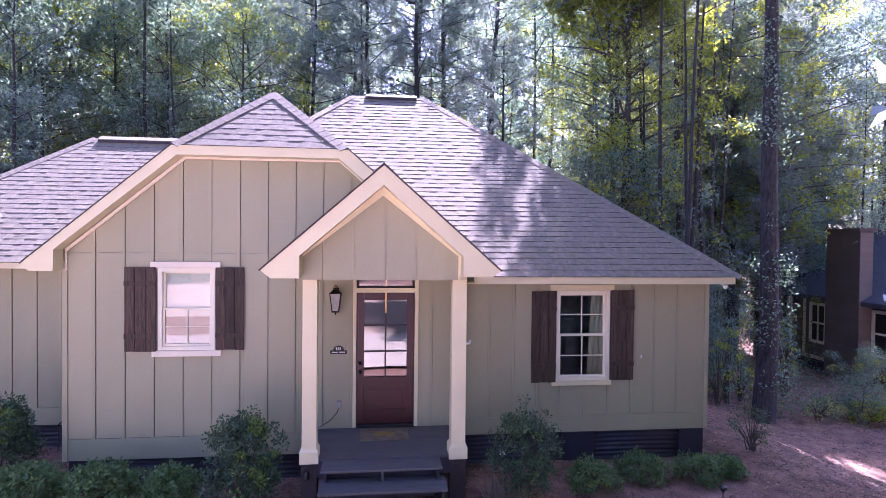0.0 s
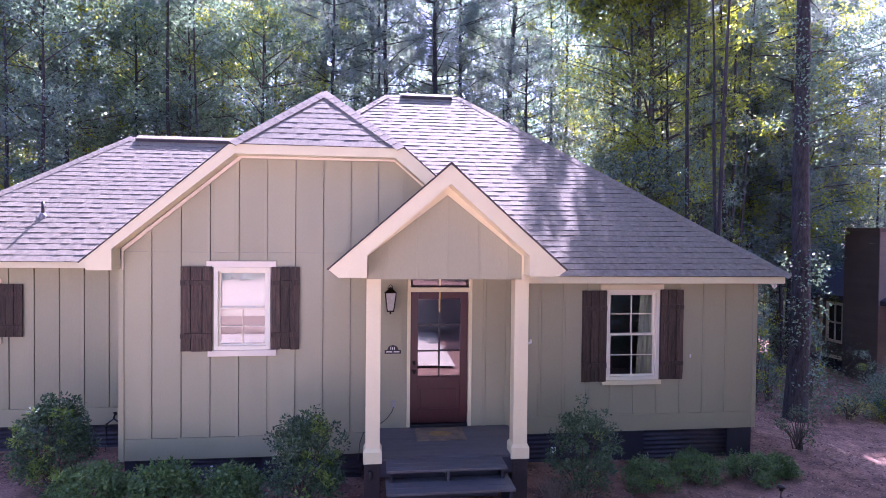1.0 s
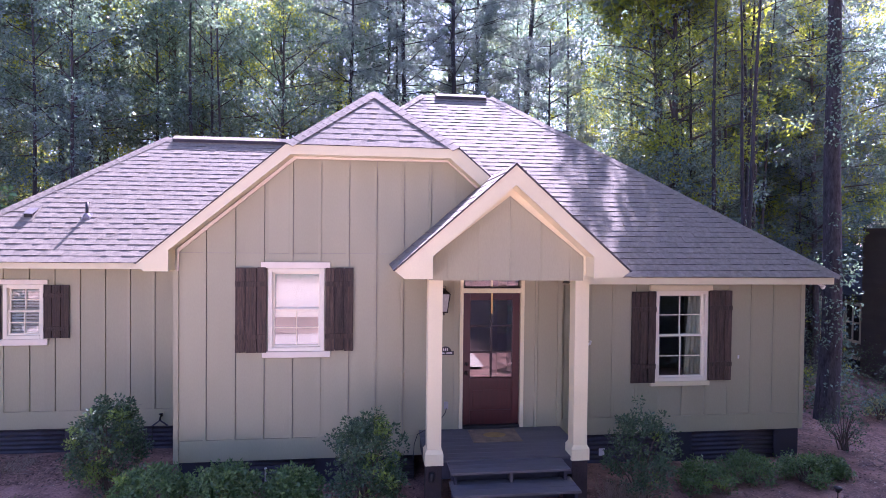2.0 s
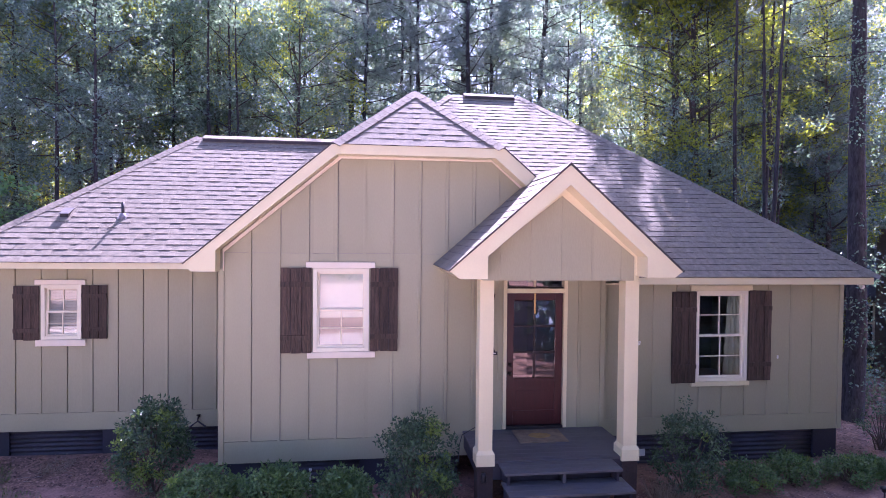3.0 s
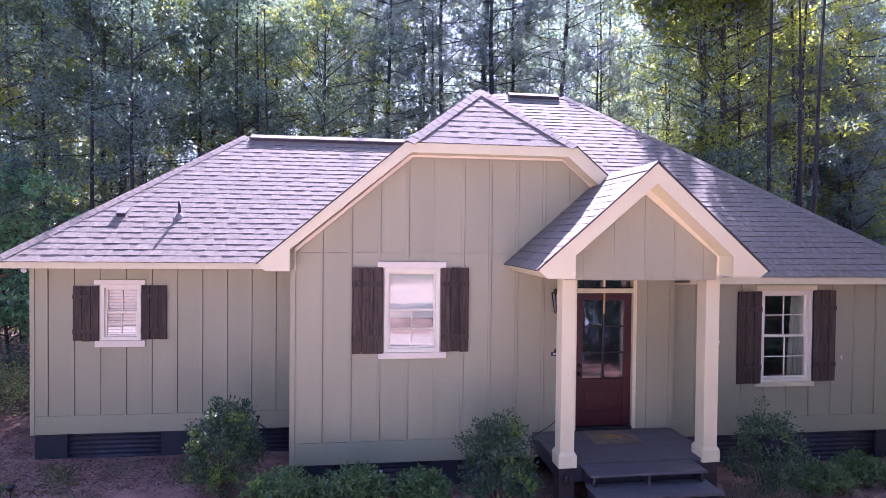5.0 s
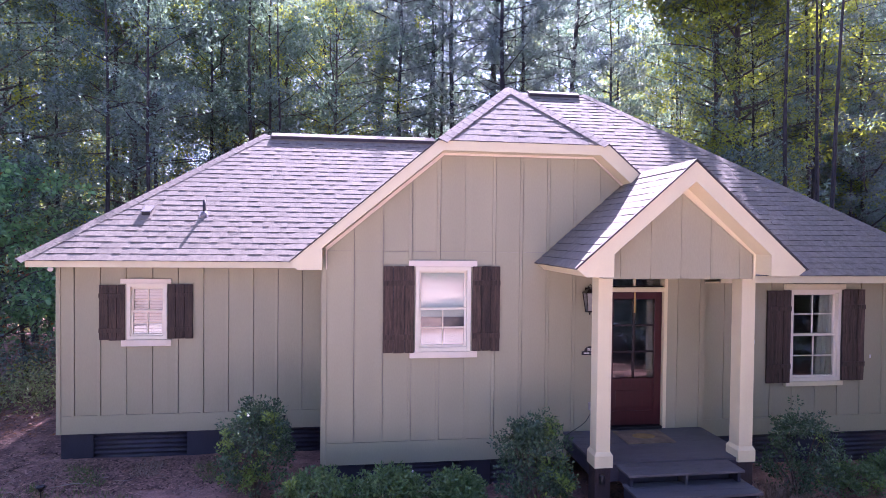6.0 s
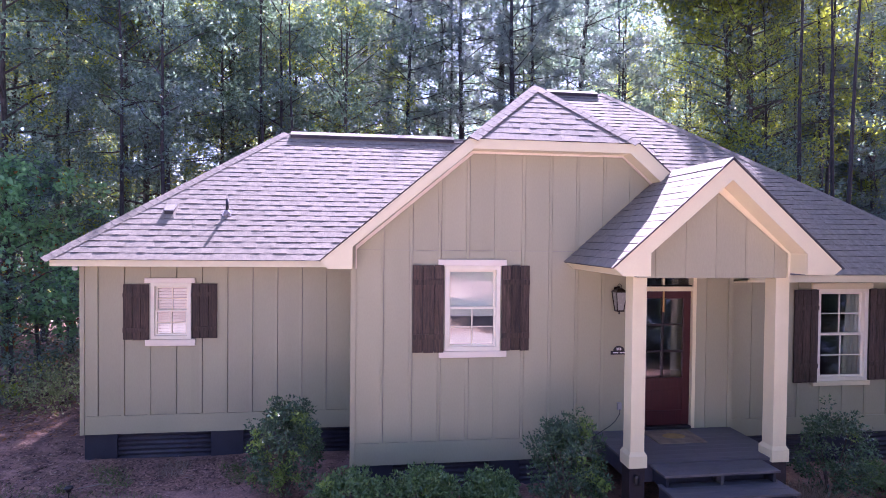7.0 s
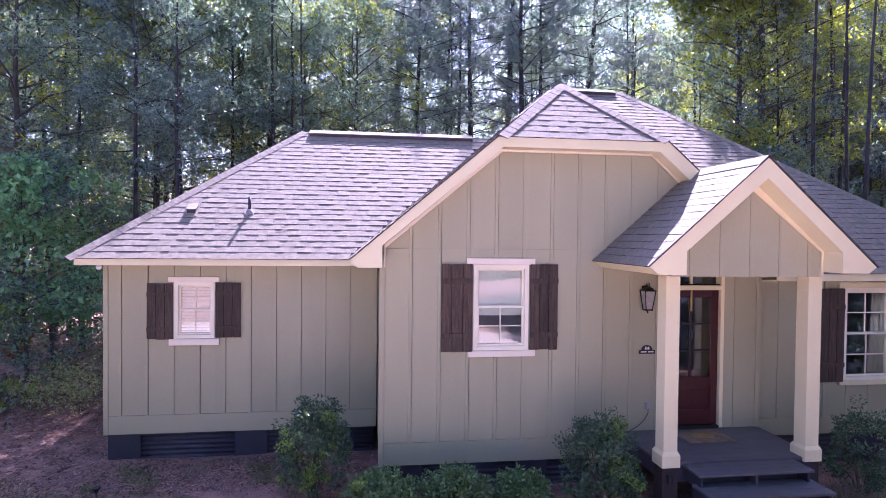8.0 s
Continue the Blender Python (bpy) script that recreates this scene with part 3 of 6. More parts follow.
box_part("porch_beam", CREAM, house, -1.10, -0.92, -1.24, -0.022, 2.886, 2.955)
box_part("porch_beam", CREAM, house, 0.885, 1.085, -1.24, -0.022, 2.886, 2.955)

# ---------------------------------------------------------------- skirting under the walls
def corrugated(x0, x1, y, z0, z1):
    bm = bmesh.new()
    rows = int((z1 - z0) / 0.0125)
    prev = None
    for i in range(rows + 1):
        z = z0 + (z1 - z0) * i / rows
        dy = 0.017 * math.cos(z * 2 * math.pi / 0.076)
        cur = [bm.verts.new((x0, y + dy, z)), bm.verts.new((x1, y + dy, z)), bm.verts.new((x1, y + dy + 0.004, z)), bm.verts.new((x0, y + dy + 0.004, z))]
        if prev:
            for q in range(4):
                f = bm.faces.new((prev[q], prev[(q + 1) % 4], cur[(q + 1) % 4], cur[q]))
                f.smooth = q in (0, 2)
        prev = cur
    return part("corrugated_panel", bm, TIN, house, "dark corrugated metal skirting panel")


for y, z1, spans in ((1.65, 0.148, ((-8.90, -8.41, 0), (-8.41, -6.96, 1), (-6.96, -6.45, 0), (-6.45, -4.70, 1))),
                     (0.0, 0.118, ((-4.60, -4.05, 0), (-4.05, -2.65, 1), (-2.65, -2.2, 0), (-2.2, -1.16, 1))),
                     (0.33, 0.218, ((1.16, 3.0, 1), (3.0, 3.55, 0), (3.55, 5.06, 1), (5.06, 5.50, 0)))):
    for xa, xb, ribbed in spans:
        if ribbed:
            corrugated(xa, xb, y + 0.07, -0.55, z1)
        else:
            box_part("pier", SKIRT, house, xa, xb, y + 0.03, y + 0.25, -0.6, z1, 0.004, "dark blue-grey painted pier")
for x0, x1, y0, y1 in ((-4.6, -4.5, 0.2, 1.7), (5.42, 5.52, 0.6, 9), (-8.9, -8.8, 1.9, 6.9)):
    box_part("pier", SKIRT, house, x0, x1, y0, y1, -1.0, 0.115)


# ---------------------------------------------------------------- windows and shutters
def sash_bars(parent, x0, x1, z0, z1, y, cols, rows_, w=0.016):
    for i in range(1, cols):
        x = x0 + (x1 - x0) * i / cols
        box_part("muntin", WHITE, parent, x - w / 2, x + w / 2, y, y + 0.016, z0, z1)
    for i in range(1, rows_):
        z = z0 + (z1 - z0) * i / rows_
        box_part("muntin", WHITE, parent, x0, x1, y + 0.001, y + 0.015, z - w / 2, z + w / 2)


def window(hole, y, head, sill, upper_grid, lower_grid, trim, label):
    x0, x1, z0, z1 = hole
    win = new("window")
    win.parent = house
    win["label"] = label
    f = 0.058
    for n_, a in (("frame", (x0, x0 + f, z0, z1)), ("frame", (x1 - f, x1, z0, z1)), ("frame", (x0 + f, x1 - f, z1 - f, z1)), ("frame", (x0 + f, x1 - f, z0, z0 + f))):
        box_part(n_, WHITE, win, a[0], a[1], y - 0.03, y + 0.10, a[2], a[3], 0.004)
    zm = (z0 + z1) / 2 + 0.005
    ix0, ix1 = x0 + f, x1 - f
    s = 0.03
    for lo, hi, dy, grid in ((zm - 0.012, z1 - f, 0.045, upper_grid), (z0 + f, zm + 0.012, 0.012, lower_grid)):
        yy = y + dy
        box_part("sash", WHITE, win, ix0, ix0 + s, yy, yy + 0.03, lo, hi, 0.003)
        box_part("sash", WHITE, win, ix1 - s, ix1, yy, yy + 0.03, lo, hi, 0.003)
        box_part("sash", WHITE, win, ix0 + s, ix1 - s, yy, yy + 0.03, lo, lo + s, 0.003)
        box_part("sash", WHITE, win, ix0 + s, ix1 - s, yy, yy + 0.03, hi - s, hi, 0.003)
        if grid:
            sash_bars(win, ix0 + s, ix1 - s, lo + s, hi - s, yy + 0.004, *grid)
        pane = box_part("pane", GLASS, win, ix0 + s, ix1 - s, yy + 0.021, yy + 0.025, lo + s, hi - s)
        pane.visible_shadow = False
    box_part("head_trim", trim, win, head[0], head[1], y - 0.05, y - 0.0015, z1 + 0.003, head[2], 0.004)
    box_part("sill", trim, win, sill[0], sill[1], y - 0.055, y - 0.0015, sill[2], z0 - 0.003, 0.004)
    return win


window(GWIN, 0.0, (-3.435, -2.44, 3.05), (-3.415, -2.43, 1.645), None, (2, 2), CASING, "white double-hung window with a pale shade drawn")
window(LWIN, 1.65, (-7.97, -7.19, 2.665), (-7.96, -7.19, 1.57), (2, 2), (2, 2), CASING, "small white double-hung window with closed blinds")
window(RWIN, 0.33, (2.735, 3.83, 2.685), (2.765, 3.80, 1.01), (2, 2), (2, 2), CREAM, "white double-hung window with a cream curtain inside")


def rough_plank(bm, x0, x1, z0, z1, y0, y1, rng, along_x=False):
    """A rough-sawn board with slightly wandering edges and uneven ends."""
    k = 7
    if along_x:
        low = [(x0 + (x1 - x0) * i / k, z0 + rng.uniform(-0.002, 0.002)) for i in range(k + 1)]
        high = [(x0 + (x1 - x0) * i / k, z1 + rng.uniform(-0.002, 0.002)) for i in range(k, -1, -1)]
        out = low + high
    else:
        right = [(x1 - rng.uniform(0, 0.004), z0 + (z1 - z0) * i / k) for i in range(k + 1)]
        left = [(x0 + rng.uniform(0, 0.004), z0 + (z1 - z0) * i / k) for i in range(k, -1, -1)]
        out = right + left
    prism(bm, out, y0, y1)


def shutter(x0, x1, z0, z1, y):
    """Board shutter: three uneven planks held by two proud cross battens."""
    sh = new("shutter")
    sh.parent = house
    sh["label"] = "dark-stained rustic board shutter with worn edges"
    rng = random.Random(int(abs(x0) * 1000))
    box_part("backing", UNDERLAY, sh, x0 + 0.012, x1 - 0.012, y - 0.028, y - 0.021, z0 + 0.02, z1 - 0.02)
    cuts = [x0, x0 + (x1 - x0) * rng.uniform(0.31, 0.36), x0 + (x1 - x0) * rng.uniform(0.64, 0.70), x1]
    for xa, xb in zip(cuts, cuts[1:]):
        bm = bmesh.new()
        rough_plank(bm, xa + 0.003, xb - 0.003, z0 + rng.uniform(0, 0.014), z1 - rng.uniform(0, 0.008), y - 0.050 - rng.uniform(0, 0.008), y - 0.0285, rng)
        part("plank", bm, DARKWOOD, sh)
    h = z1 - z0
    for zc in (z0 + 0.185 * h, z1 - 0.195 * h):
        bm = bmesh.new()
        rough_plank(bm, x0 + 0.004, x1 - 0.004, zc - 0.036, zc + 0.036, y - 0.073, y - 0.0585, rng, True)
        part("cross_batten", bm, DARKWOOD, sh)


for sx0, sx1, sz0, sz1, sy in ((-3.80, -3.35, 1.72, 2.975, 0.0), (-2.51, -2.095, 1.73, 2.975, 0.0), (-8.295, -7.90, 1.665, 2.57, 1.65),
                               (-7.25, -6.85, 1.68, 2.58, 1.65), (2.413, 2.838, 1.06, 2.585, 0.33), (3.772, 4.182, 1.085, 2.605, 0.33)):
    shutter(sx0, sx1, sz0, sz1, sy)


def blind(x0, x1, z0, z1, y, pitch=0.05):
    b = empty("window_blind", "closed white slatted blind behind the window", "blind")
    k = int((z1 - z0) / pitch)
    bm0 = bmesh.new()
    vs = [bm0.verts.new(p) for p in ((x0, 0.012, 0), (x1, 0.012, 0), (x1, -0.012, 0.046), (x0, -0.012, 0.046))]
    bm0.faces.new(vs)
    bmesh.ops.solidify(bm0, geom=bm0.faces[:], thickness=0.003)
    me = bpy.data.meshes.new("slat")
    bm0.to_mesh(me)
    bm0.free()
    me.materials.append(BLIND)
    for i in range(k):
        data_part("slat", me, b, Matrix.Translation((0, y, z0 + i * pitch)))
    box_part("head_rail", BLIND, b, x0, x1, y - 0.02, y + 0.03, z0 + k * pitch + 0.005, z1 + 0.02)


blind(LWIN[0] + 0.06, LWIN[1] - 0.06, LWIN[2] + 0.06, LWIN[3] - 0.07, 1.65 + 0.115)
_bm = bmesh.new()
box(_bm, -3.30, -2.56, 0.105, 0.109, 2.22, 2.94)
tagged(link_mesh("roller_shade", _bm, SHADE_GREEN), "pale green-white roller shade drawn behind the window", "shade")


def curtain(x0, x1, z0, z1, y):
    """Hanging cloth in soft folds, drawn in a little towards the hem."""
    bm = bmesh.new()
    n_ = 36
    grid = []
    for i in range(n_ + 1):
        t = i / n_
        dy = 0.022 * math.sin(t * 22) + 0.009 * math.sin(t * 51)
        lo = (x0 + (x1 - x0) * t + 0.02 * (1 - t), y + dy)
        hi = (x0 + (x1 - x0) * t + 0.10 * (1 - t), y + dy * 0.8)
        grid.append([bm.verts.new((lo[0], lo[1], z0)), bm.verts.new((hi[0], hi[1], z1)), bm.verts.new((hi[0], hi[1] + 0.005, z1)), bm.verts.new((lo[0], lo[1] + 0.005, z0))])
    for i in range(n_):
        for k in range(4):
            f = bm.faces.new((grid[i][k], grid[i + 1][k], grid[i + 1][(k + 1) % 4], grid[i][(k + 1) % 4]))
            f.smooth = k % 2 == 0
    bm.faces.new(grid[0])
    bm.faces.new(grid[-1][::-1])
    bmesh.ops.recalc_face_normals(bm, faces=bm.faces[:])
    tagged(link_mesh("curtain", bm, CURTAIN), "gathered cream curtain hanging inside the window", "curtain")


curtain(3.40, 3.76, 0.95, 2.62, 0.45)

# ---------------------------------------------------------------- front door
door = new("door")
door.parent = house
door["label"] = "red-stained wooden front door with six panes"
DX0, DX1, DZ0, DZ1 = -0.428, 0.462, 0.548, 2.585
for a in ((-0.483, DX0 - 0.004, 0.505, 2.93), (DX1 + 0.004, 0.523, 0.505, 2.93), (DX0 - 0.004, DX1 + 0.004, 2.59, 2.66), (DX0 - 0.004, DX1 + 0.004, 2.865, 2.93)):
    box_part("door_frame", CREAM, door, a[0], a[1], -0.028, 0.11, a[2], a[3], 0.004)
box_part("threshold", BLACK, door, DX0, DX1, -0.04, 0.11, 0.505, 0.54, 0.003)
GX0, GX1, GZ0, GZ1 = DX0 + 0.115, DX1 - 0.115, DZ0 + 0.72, DZ1 - 0.105
Y0, Y1 = 0.03, 0.075
for n_, a in (("stile", (DX0, GX0, DZ0, DZ1)), ("stile", (GX1, DX1, DZ0, DZ1)), ("rail", (GX0, GX1, GZ1, DZ1)), ("rail", (GX0, GX1, GZ0 - 0.14, GZ0)), ("rail", (GX0, GX1, DZ0, DZ0 + 0.22))):
    box_part(n_, DOORWOOD, door, a[0] + 0.0005, a[1] - 0.0005, Y0, Y1, a[2] + 0.0005, a[3] - 0.0005, 0.003)
box_part("door_panel", DOORWOOD, door, GX0, GX1, Y0 + 0.018, Y1 - 0.012, DZ0 + 0.22, GZ0 - 0.14)
box_part("raised_field", DOORWOOD, door, GX0 + 0.05, GX1 - 0.05, Y0 + 0.006, Y0 + 0.0175, DZ0 + 0.27, GZ0 - 0.19, 0.006)
_gx = (GX0 + GX1) / 2
box_part("muntin", DOORDARK, door, _gx - 0.013, _gx + 0.013, Y0, Y1, GZ0, GZ1, 0.003)
for i in (1, 2):
    z = GZ0 + (GZ1 - GZ0) * i / 3
    for xa, xb in ((GX0, _gx - 0.0135), (_gx + 0.0135, GX1)):
        box_part("muntin", DOORDARK, door, xa, xb, Y0 + 0.002, Y1 - 0.002, z - 0.012, z + 0.012)
for i in range(3):
    for xa, xb in ((GX0, _gx - 0.013), (_gx + 0.013, GX1)):
        za, zb = GZ0 + (GZ1 - GZ0) * i / 3, GZ0 + (GZ1 - GZ0) * (i + 1) / 3
        p_ = box_part("pane", GLASS, door, xa, xb, 0.05, 0.054, za + 0.0125, zb - 0.0125)
        p_.visible_shadow = False
for i in range(2):
    xa = DX0 + 0.03 + i * (DX1 - DX0 - 0.03) / 2
    p_ = box_part("transom_pane", GLASS, door, xa, xa + (DX1 - DX0 - 0.06) / 2 - 0.015, 0.05, 0.054, 2.69, 2.86)
    p_.visible_shadow = False
box_part("transom_bar", CREAM, door, _gx - 0.012, _gx + 0.018, 0.03, 0.08, 2.66, 2.865)
box_part("transom_bar", BRONZE, door, DX0, DX1, 0.0, 0.06, 2.661, 2.678)
box_part("wreath_hanger", GOLD, door, _gx - 0.012, _gx + 0.014, Y0 - 0.012, Y0 - 0.001, 2.27, DZ1 - 0.002, 0.002, "brass wreath hanger")
for zz, r in ((1.49, 0.026), (1.35, 0.03)):
    bm = bmesh.new()
    lathe(bm, [(0.012, 0.0), (r, 0.005), (r, 0.012), (0.012, 0.02), (0.012, 0.04), (r * 0.9, 0.05), (r * 0.8, 0.07), (0.004, 0.075)], (0, 0, 0))
    bm.transform(pose(DX0 + 0.055, Y0, zz, 90, 0, 0))
    part("door_knob" if zz < 1.4 else "deadbolt", bm, BRONZE, door, "dark bronze hardware")

# ---------------------------------------------------------------- porch
porch = empty("porch", "grey painted timber porch deck with two steps", "porch")
y = -0.005
while y > -1.20:
    box_part("deck_board", DECK, porch, -1.10, 1.11, max(y - 0.138, -1.24), y, 0.465, 0.497, 0.003)
    y -= 0.142
# rim joists take the dark skirting colour for the shade below the deck
box_part("rim_joist", SKIRT, porch, -1.08, 1.09, -1.235, -1.20, 0.25, 0.4645)
box_part("rim_joist", SKIRT, porch, -1.08, -1.05, -1.20, -0.01, 0.25, 0.4645)
box_part("rim_joist", SKIRT, porch, 1.06, 1.09, -1.20, -0.01, 0.25, 0.4645)
for ya, yb in ((-1.362, -1.244), (-1.484, -1.366), (-1.606, -1.488)):
    box_part("step_board", DECK, porch, -0.82, 0.735, ya, yb, 0.446, 0.478, 0.004)
# outer stringers and riser are dark to suggest the shaded step gap
for xa in (-0.78, -0.05, 0.66):
    box_part("stringer", SKIRT if xa != -0.05 else DECK, porch, xa, xa + 0.035, -1.575, -1.24, 0.27, 0.4455)
box_part("riser", SKIRT, porch, -0.74, 0.655, -1.40, -1.38, 0.02, 0.435)
for ya, yb in ((-1.60, -1.46), (-1.744, -1.604), (-1.90, -1.748)):
    box_part("step_board", DECK, porch, -0.83, 0.775, ya, yb, 0.285, 0.318, 0.004)
for xa in (-0.79, 0.70):
    box_part("stringer", SKIRT, porch, xa, xa + 0.04, -1.87, -1.42, -0.3, 0.2845)
for xa, xb in ((-1.095, -0.905), (0.89, 1.085)):
    post = new("porch_post")
    post.parent = porch
    post["label"] = "square cream porch post on a plinth"
    box_part("shaft", CREAM, post, xa, xb, -1.25, -1.04, 0.602, 2.884, 0.006)
    bm = bmesh.new()
    q = 0.028
    box(bm, xa - q, xb + q, -1.25 - q, -1.04 + q, 0.445, 0.60, 0.004)
    part("plinth", bm, CREAM, post)
    bm = bmesh.new()
    vs = [bm.verts.new(p) for p in ((xa - q, -1.25 - q, 0.601), (xb + q, -1.25 - q, 0.601), (xb + q, -1.04 + q, 0.601), (xa - q, -1.04 + q, 0.601),
                                    (xa - 0.003, -1.253, 0.645), (xb + 0.003, -1.253, 0.645), (xb + 0.003, -1.037, 0.645), (xa - 0.003, -1.037, 0.645))]
    for f in ((0, 1, 5, 4), (1, 2, 6, 5), (2, 3, 7, 6), (3, 0, 4, 7), (4, 5, 6, 7), (3, 2, 1, 0)):
        bm.faces.new([vs[i] for i in f])
    part("plinth_cap", bm, CREAM, post)
    box_part("pier", PIER, porch, xa - 0.01, xb + 0.01, -1.255, -1.03, -0.45, 0.443, 0.01, "dark masonry pier under the post")

_bm = bmesh.new()
box(_bm, -0.36, 0.36, -0.63, -0.10, 0.4975, 0.513, 0.004)
doormat = tagged(link_mesh("doormat", _bm, MAT_FIBRE), "worn brown coir doormat lying on the porch", "doormat")
_bm = bmesh.new()
bmesh.ops.create_circle(_bm, cap_ends=True, radius=1, segments=24, matrix=Matrix.Translation((0, -0.36, 0.5145)) @ Matrix.Diagonal((0.17, 0.11, 1, 1)))
part("print", _bm, MAT_GOLD, doormat, "faded golden motif")

for _k, _s in (("porch_left", 70), ("porch_right", 71)):
    shingle_pieces(_k, _s)
cap_line("hip", (5.90, -0.03, 2.855), (0.97, 4.66, 6.73), roof_parts["main_front"], ("main_front", "main_right"))
cap_line("hip", (-9.34, 1.29, 2.98), (-6.19, 4.23, 5.50), roof_parts["wing_front"], ("wing_front", "wing_left"))
cap_line("hip", (-3.053, -0.30, 4.75), (-1.81, 0.80, 5.807), roof_parts["gable_hip"], ("gable_hip", "gable_left"))
cap_line("hip", (-0.567, -0.30, 4.75), (-1.81, 0.80, 5.807), roof_parts["gable_hip"], ("gable_hip", "gable_right"))
cap_line("hip", (-1.81, 3.544, 5.807), (-0.724, 4.66, 6.73), roof_parts["main_front"])
cap_line("ridge", (-1.81, 3.5, 5.807), (-1.81, 0.80, 5.807), roof_parts["gable_left"])
cap_line("ridge", (-0.05, -1.70, 4.36), (-0.05, 1.75, 4.36), roof_parts["porch_left"])

# ---------------------------------------------------------------- roof fittings
def vent_pipe(x, y_, z):
    v = empty("vent_pipe", "dark plumbing vent pipe with a pale flashing boot on the roof", "vent pipe", at=(x, y_, z))
    bm = bmesh.new()
    lathe(bm, [(0.026, -0.05), (0.026, 0.265), (0.021, 0.265), (0.021, 0.19)], (0, 0, 0), 12)
    part("pipe", bm, BLACK, v)
    bm = bmesh.new()
    lathe(bm, [(0.075, -0.06), (0.068, 0.0), (0.040, 0.06), (0.032, 0.065)], (0, 0, 0), 14)
    part("boot", bm, DARKFLASH, v)
    bm = bmesh.new()
    box(bm, -0.075, 0.075, -0.10, 0.06, 0, 0.004)
    bm.transform(Matrix.Translation((0, 0.02, 0.032)) @ pose(0, 0, 0, 40.6, 0, 0))
    part("flashing", bm, DARKFLASH, v)
    return v


DARKFLASH = material("grey_flashing", (0.22, 0.20, 0.21), 0.6, 0.2, 8, 0.2)
vent_pipe(-6.83, 2.17, 3.73)
roof_vent = empty("roof_vent", "low slant-back exhaust vent on the shingled roof", "roof vent", at=(-7.77, 2.20, 3.77))


def side_prism(name, mat, outline, x0, x1, parent):
    """Outline of (y, z) points, given width from x0 to x1."""
    bm = bmesh.new()
    prism(bm, [(a, b) for a, b in outline], x0, x1)
    bm.transform(Matrix(((0, 1, 0, 0), (1, 0, 0, 0), (0, 0, 1, 0), (0, 0, 0, 1))))
    bmesh.ops.recalc_face_normals(bm, faces=bm.faces[:])
    return part(name, bm, mat, parent)


# black wedge stands in for the dark opening under the cap
side_prism("hood", BLACK, [(-0.075, -0.07), (-0.075, 0.002), (0.10, 0.083)], -0.068, 0.068, roof_vent)
side_prism("cap", DECK, [(-0.095, -0.004), (-0.092, 0.008), (0.12, 0.118), (0.12, 0.106)], -0.08, 0.08, roof_vent)
side_prism("flashing", SHINGLE, [(-0.14, -0.120), (-0.14, -0.114), (0.20, 0.177), (0.20, 0.171)], -0.11, 0.11, roof_vent)


# ---------------------------------------------------------------- lamps and small things on the walls
def wall_lantern(x, y_, z):
    """Four-sided lantern tapering downwards, under a hipped cap on a wall bracket."""
    la = empty("wall_lantern", "dark bronze wall lantern with seeded glass panes", "lantern", at=(x, y_, z))
    bm = bmesh.new()
    box(bm, -0.05, 0.05, -0.012, -0.001, -0.10, 0.18, 0.004)
    part("wall_plate", bm, BRONZE, la)
    bm = bmesh.new()
    tube(bm, [(0, -0.012, 0.14), (0, -0.05, 0.185), (0, -0.105, 0.185), (0, -0.115, 0.165)], [0.011] * 4, 8)
    part("arm", bm, BRONZE, la)
    cy = -0.115
    bm = bmesh.new()
    lo, hi = 0.055, 0.092
    a = [bm.verts.new((sx * hi * 1.15, cy + sy * hi * 1.15, 0.10)) for sx, sy in ((-1, -1), (1, -1), (1, 1), (-1, 1))]
    b = [bm.verts.new((sx * 0.035, cy + sy * 0.035, 0.165)) for sx, sy in ((-1, -1), (1, -1), (1, 1), (-1, 1))]
    bm.faces.new(a[::-1])
    bm.faces.new(b)
    for i in range(4):
        bm.faces.new((a[i], a[(i + 1) % 4], b[(i + 1) % 4], b[i]))
    part("cap", bm, BRONZE, la)
    bm = bmesh.new()
    a = [bm.verts.new((sx * lo * 0.94, cy + sy * lo * 0.94, -0.20)) for sx, sy in ((-1, -1), (1, -1), (1, 1), (-1, 1))]
    b = [bm.verts.new((sx * hi * 0.94, cy + sy * hi * 0.94, 0.098)) for sx, sy in ((-1, -1), (1, -1), (1, 1), (-1, 1))]
    for i in range(4):
        bm.faces.new((a[i], a[(i + 1) % 4], b[(i + 1) % 4], b[i]))
    part("glass_body", bm, FROST, la, "seeded glass panes")
    for sx, sy in ((-1, -1), (1, -1), (1, 1), (-1, 1)):
        bm = bmesh.new()
        tube(bm, [(sx * lo, cy + sy * lo, -0.205), (sx * hi, cy + sy * hi, 0.10)], [0.009, 0.009], 5)
        part("corner_bar", bm, BRONZE, la)
    bm = bmesh.new()
    box(bm, -lo * 1.15, lo * 1.15, cy - lo * 1.15, cy + lo * 1.15, -0.225, -0.20, 0.003)
    part("base", bm, BRONZE, la)
    bm = bmesh.new()
    lathe(bm, [(0.02, -0.225), (0.012, -0.245), (0.016, -0.258), (0.003, -0.275)], (0, cy, 0), 8)
    part("finial", bm, BRONZE, la)
    bm = bmesh.new()
    tube(bm, [(-0.026, cy, 0.16), (-0.03, cy, 0.215), (0, cy, 0.24), (0.03, cy, 0.215), (0.026, cy, 0.16)], [0.006] * 5, 6)
    part("top_loop", bm, BRONZE, la)
    la.scale = (0.88, 0.88, 0.88)


wall_lantern(-0.745, 0.0, 2.50)


GREYPLASTIC = material("grey_plastic", (0.36, 0.34, 0.32), 0.45, 0.08, 10, 0.05)


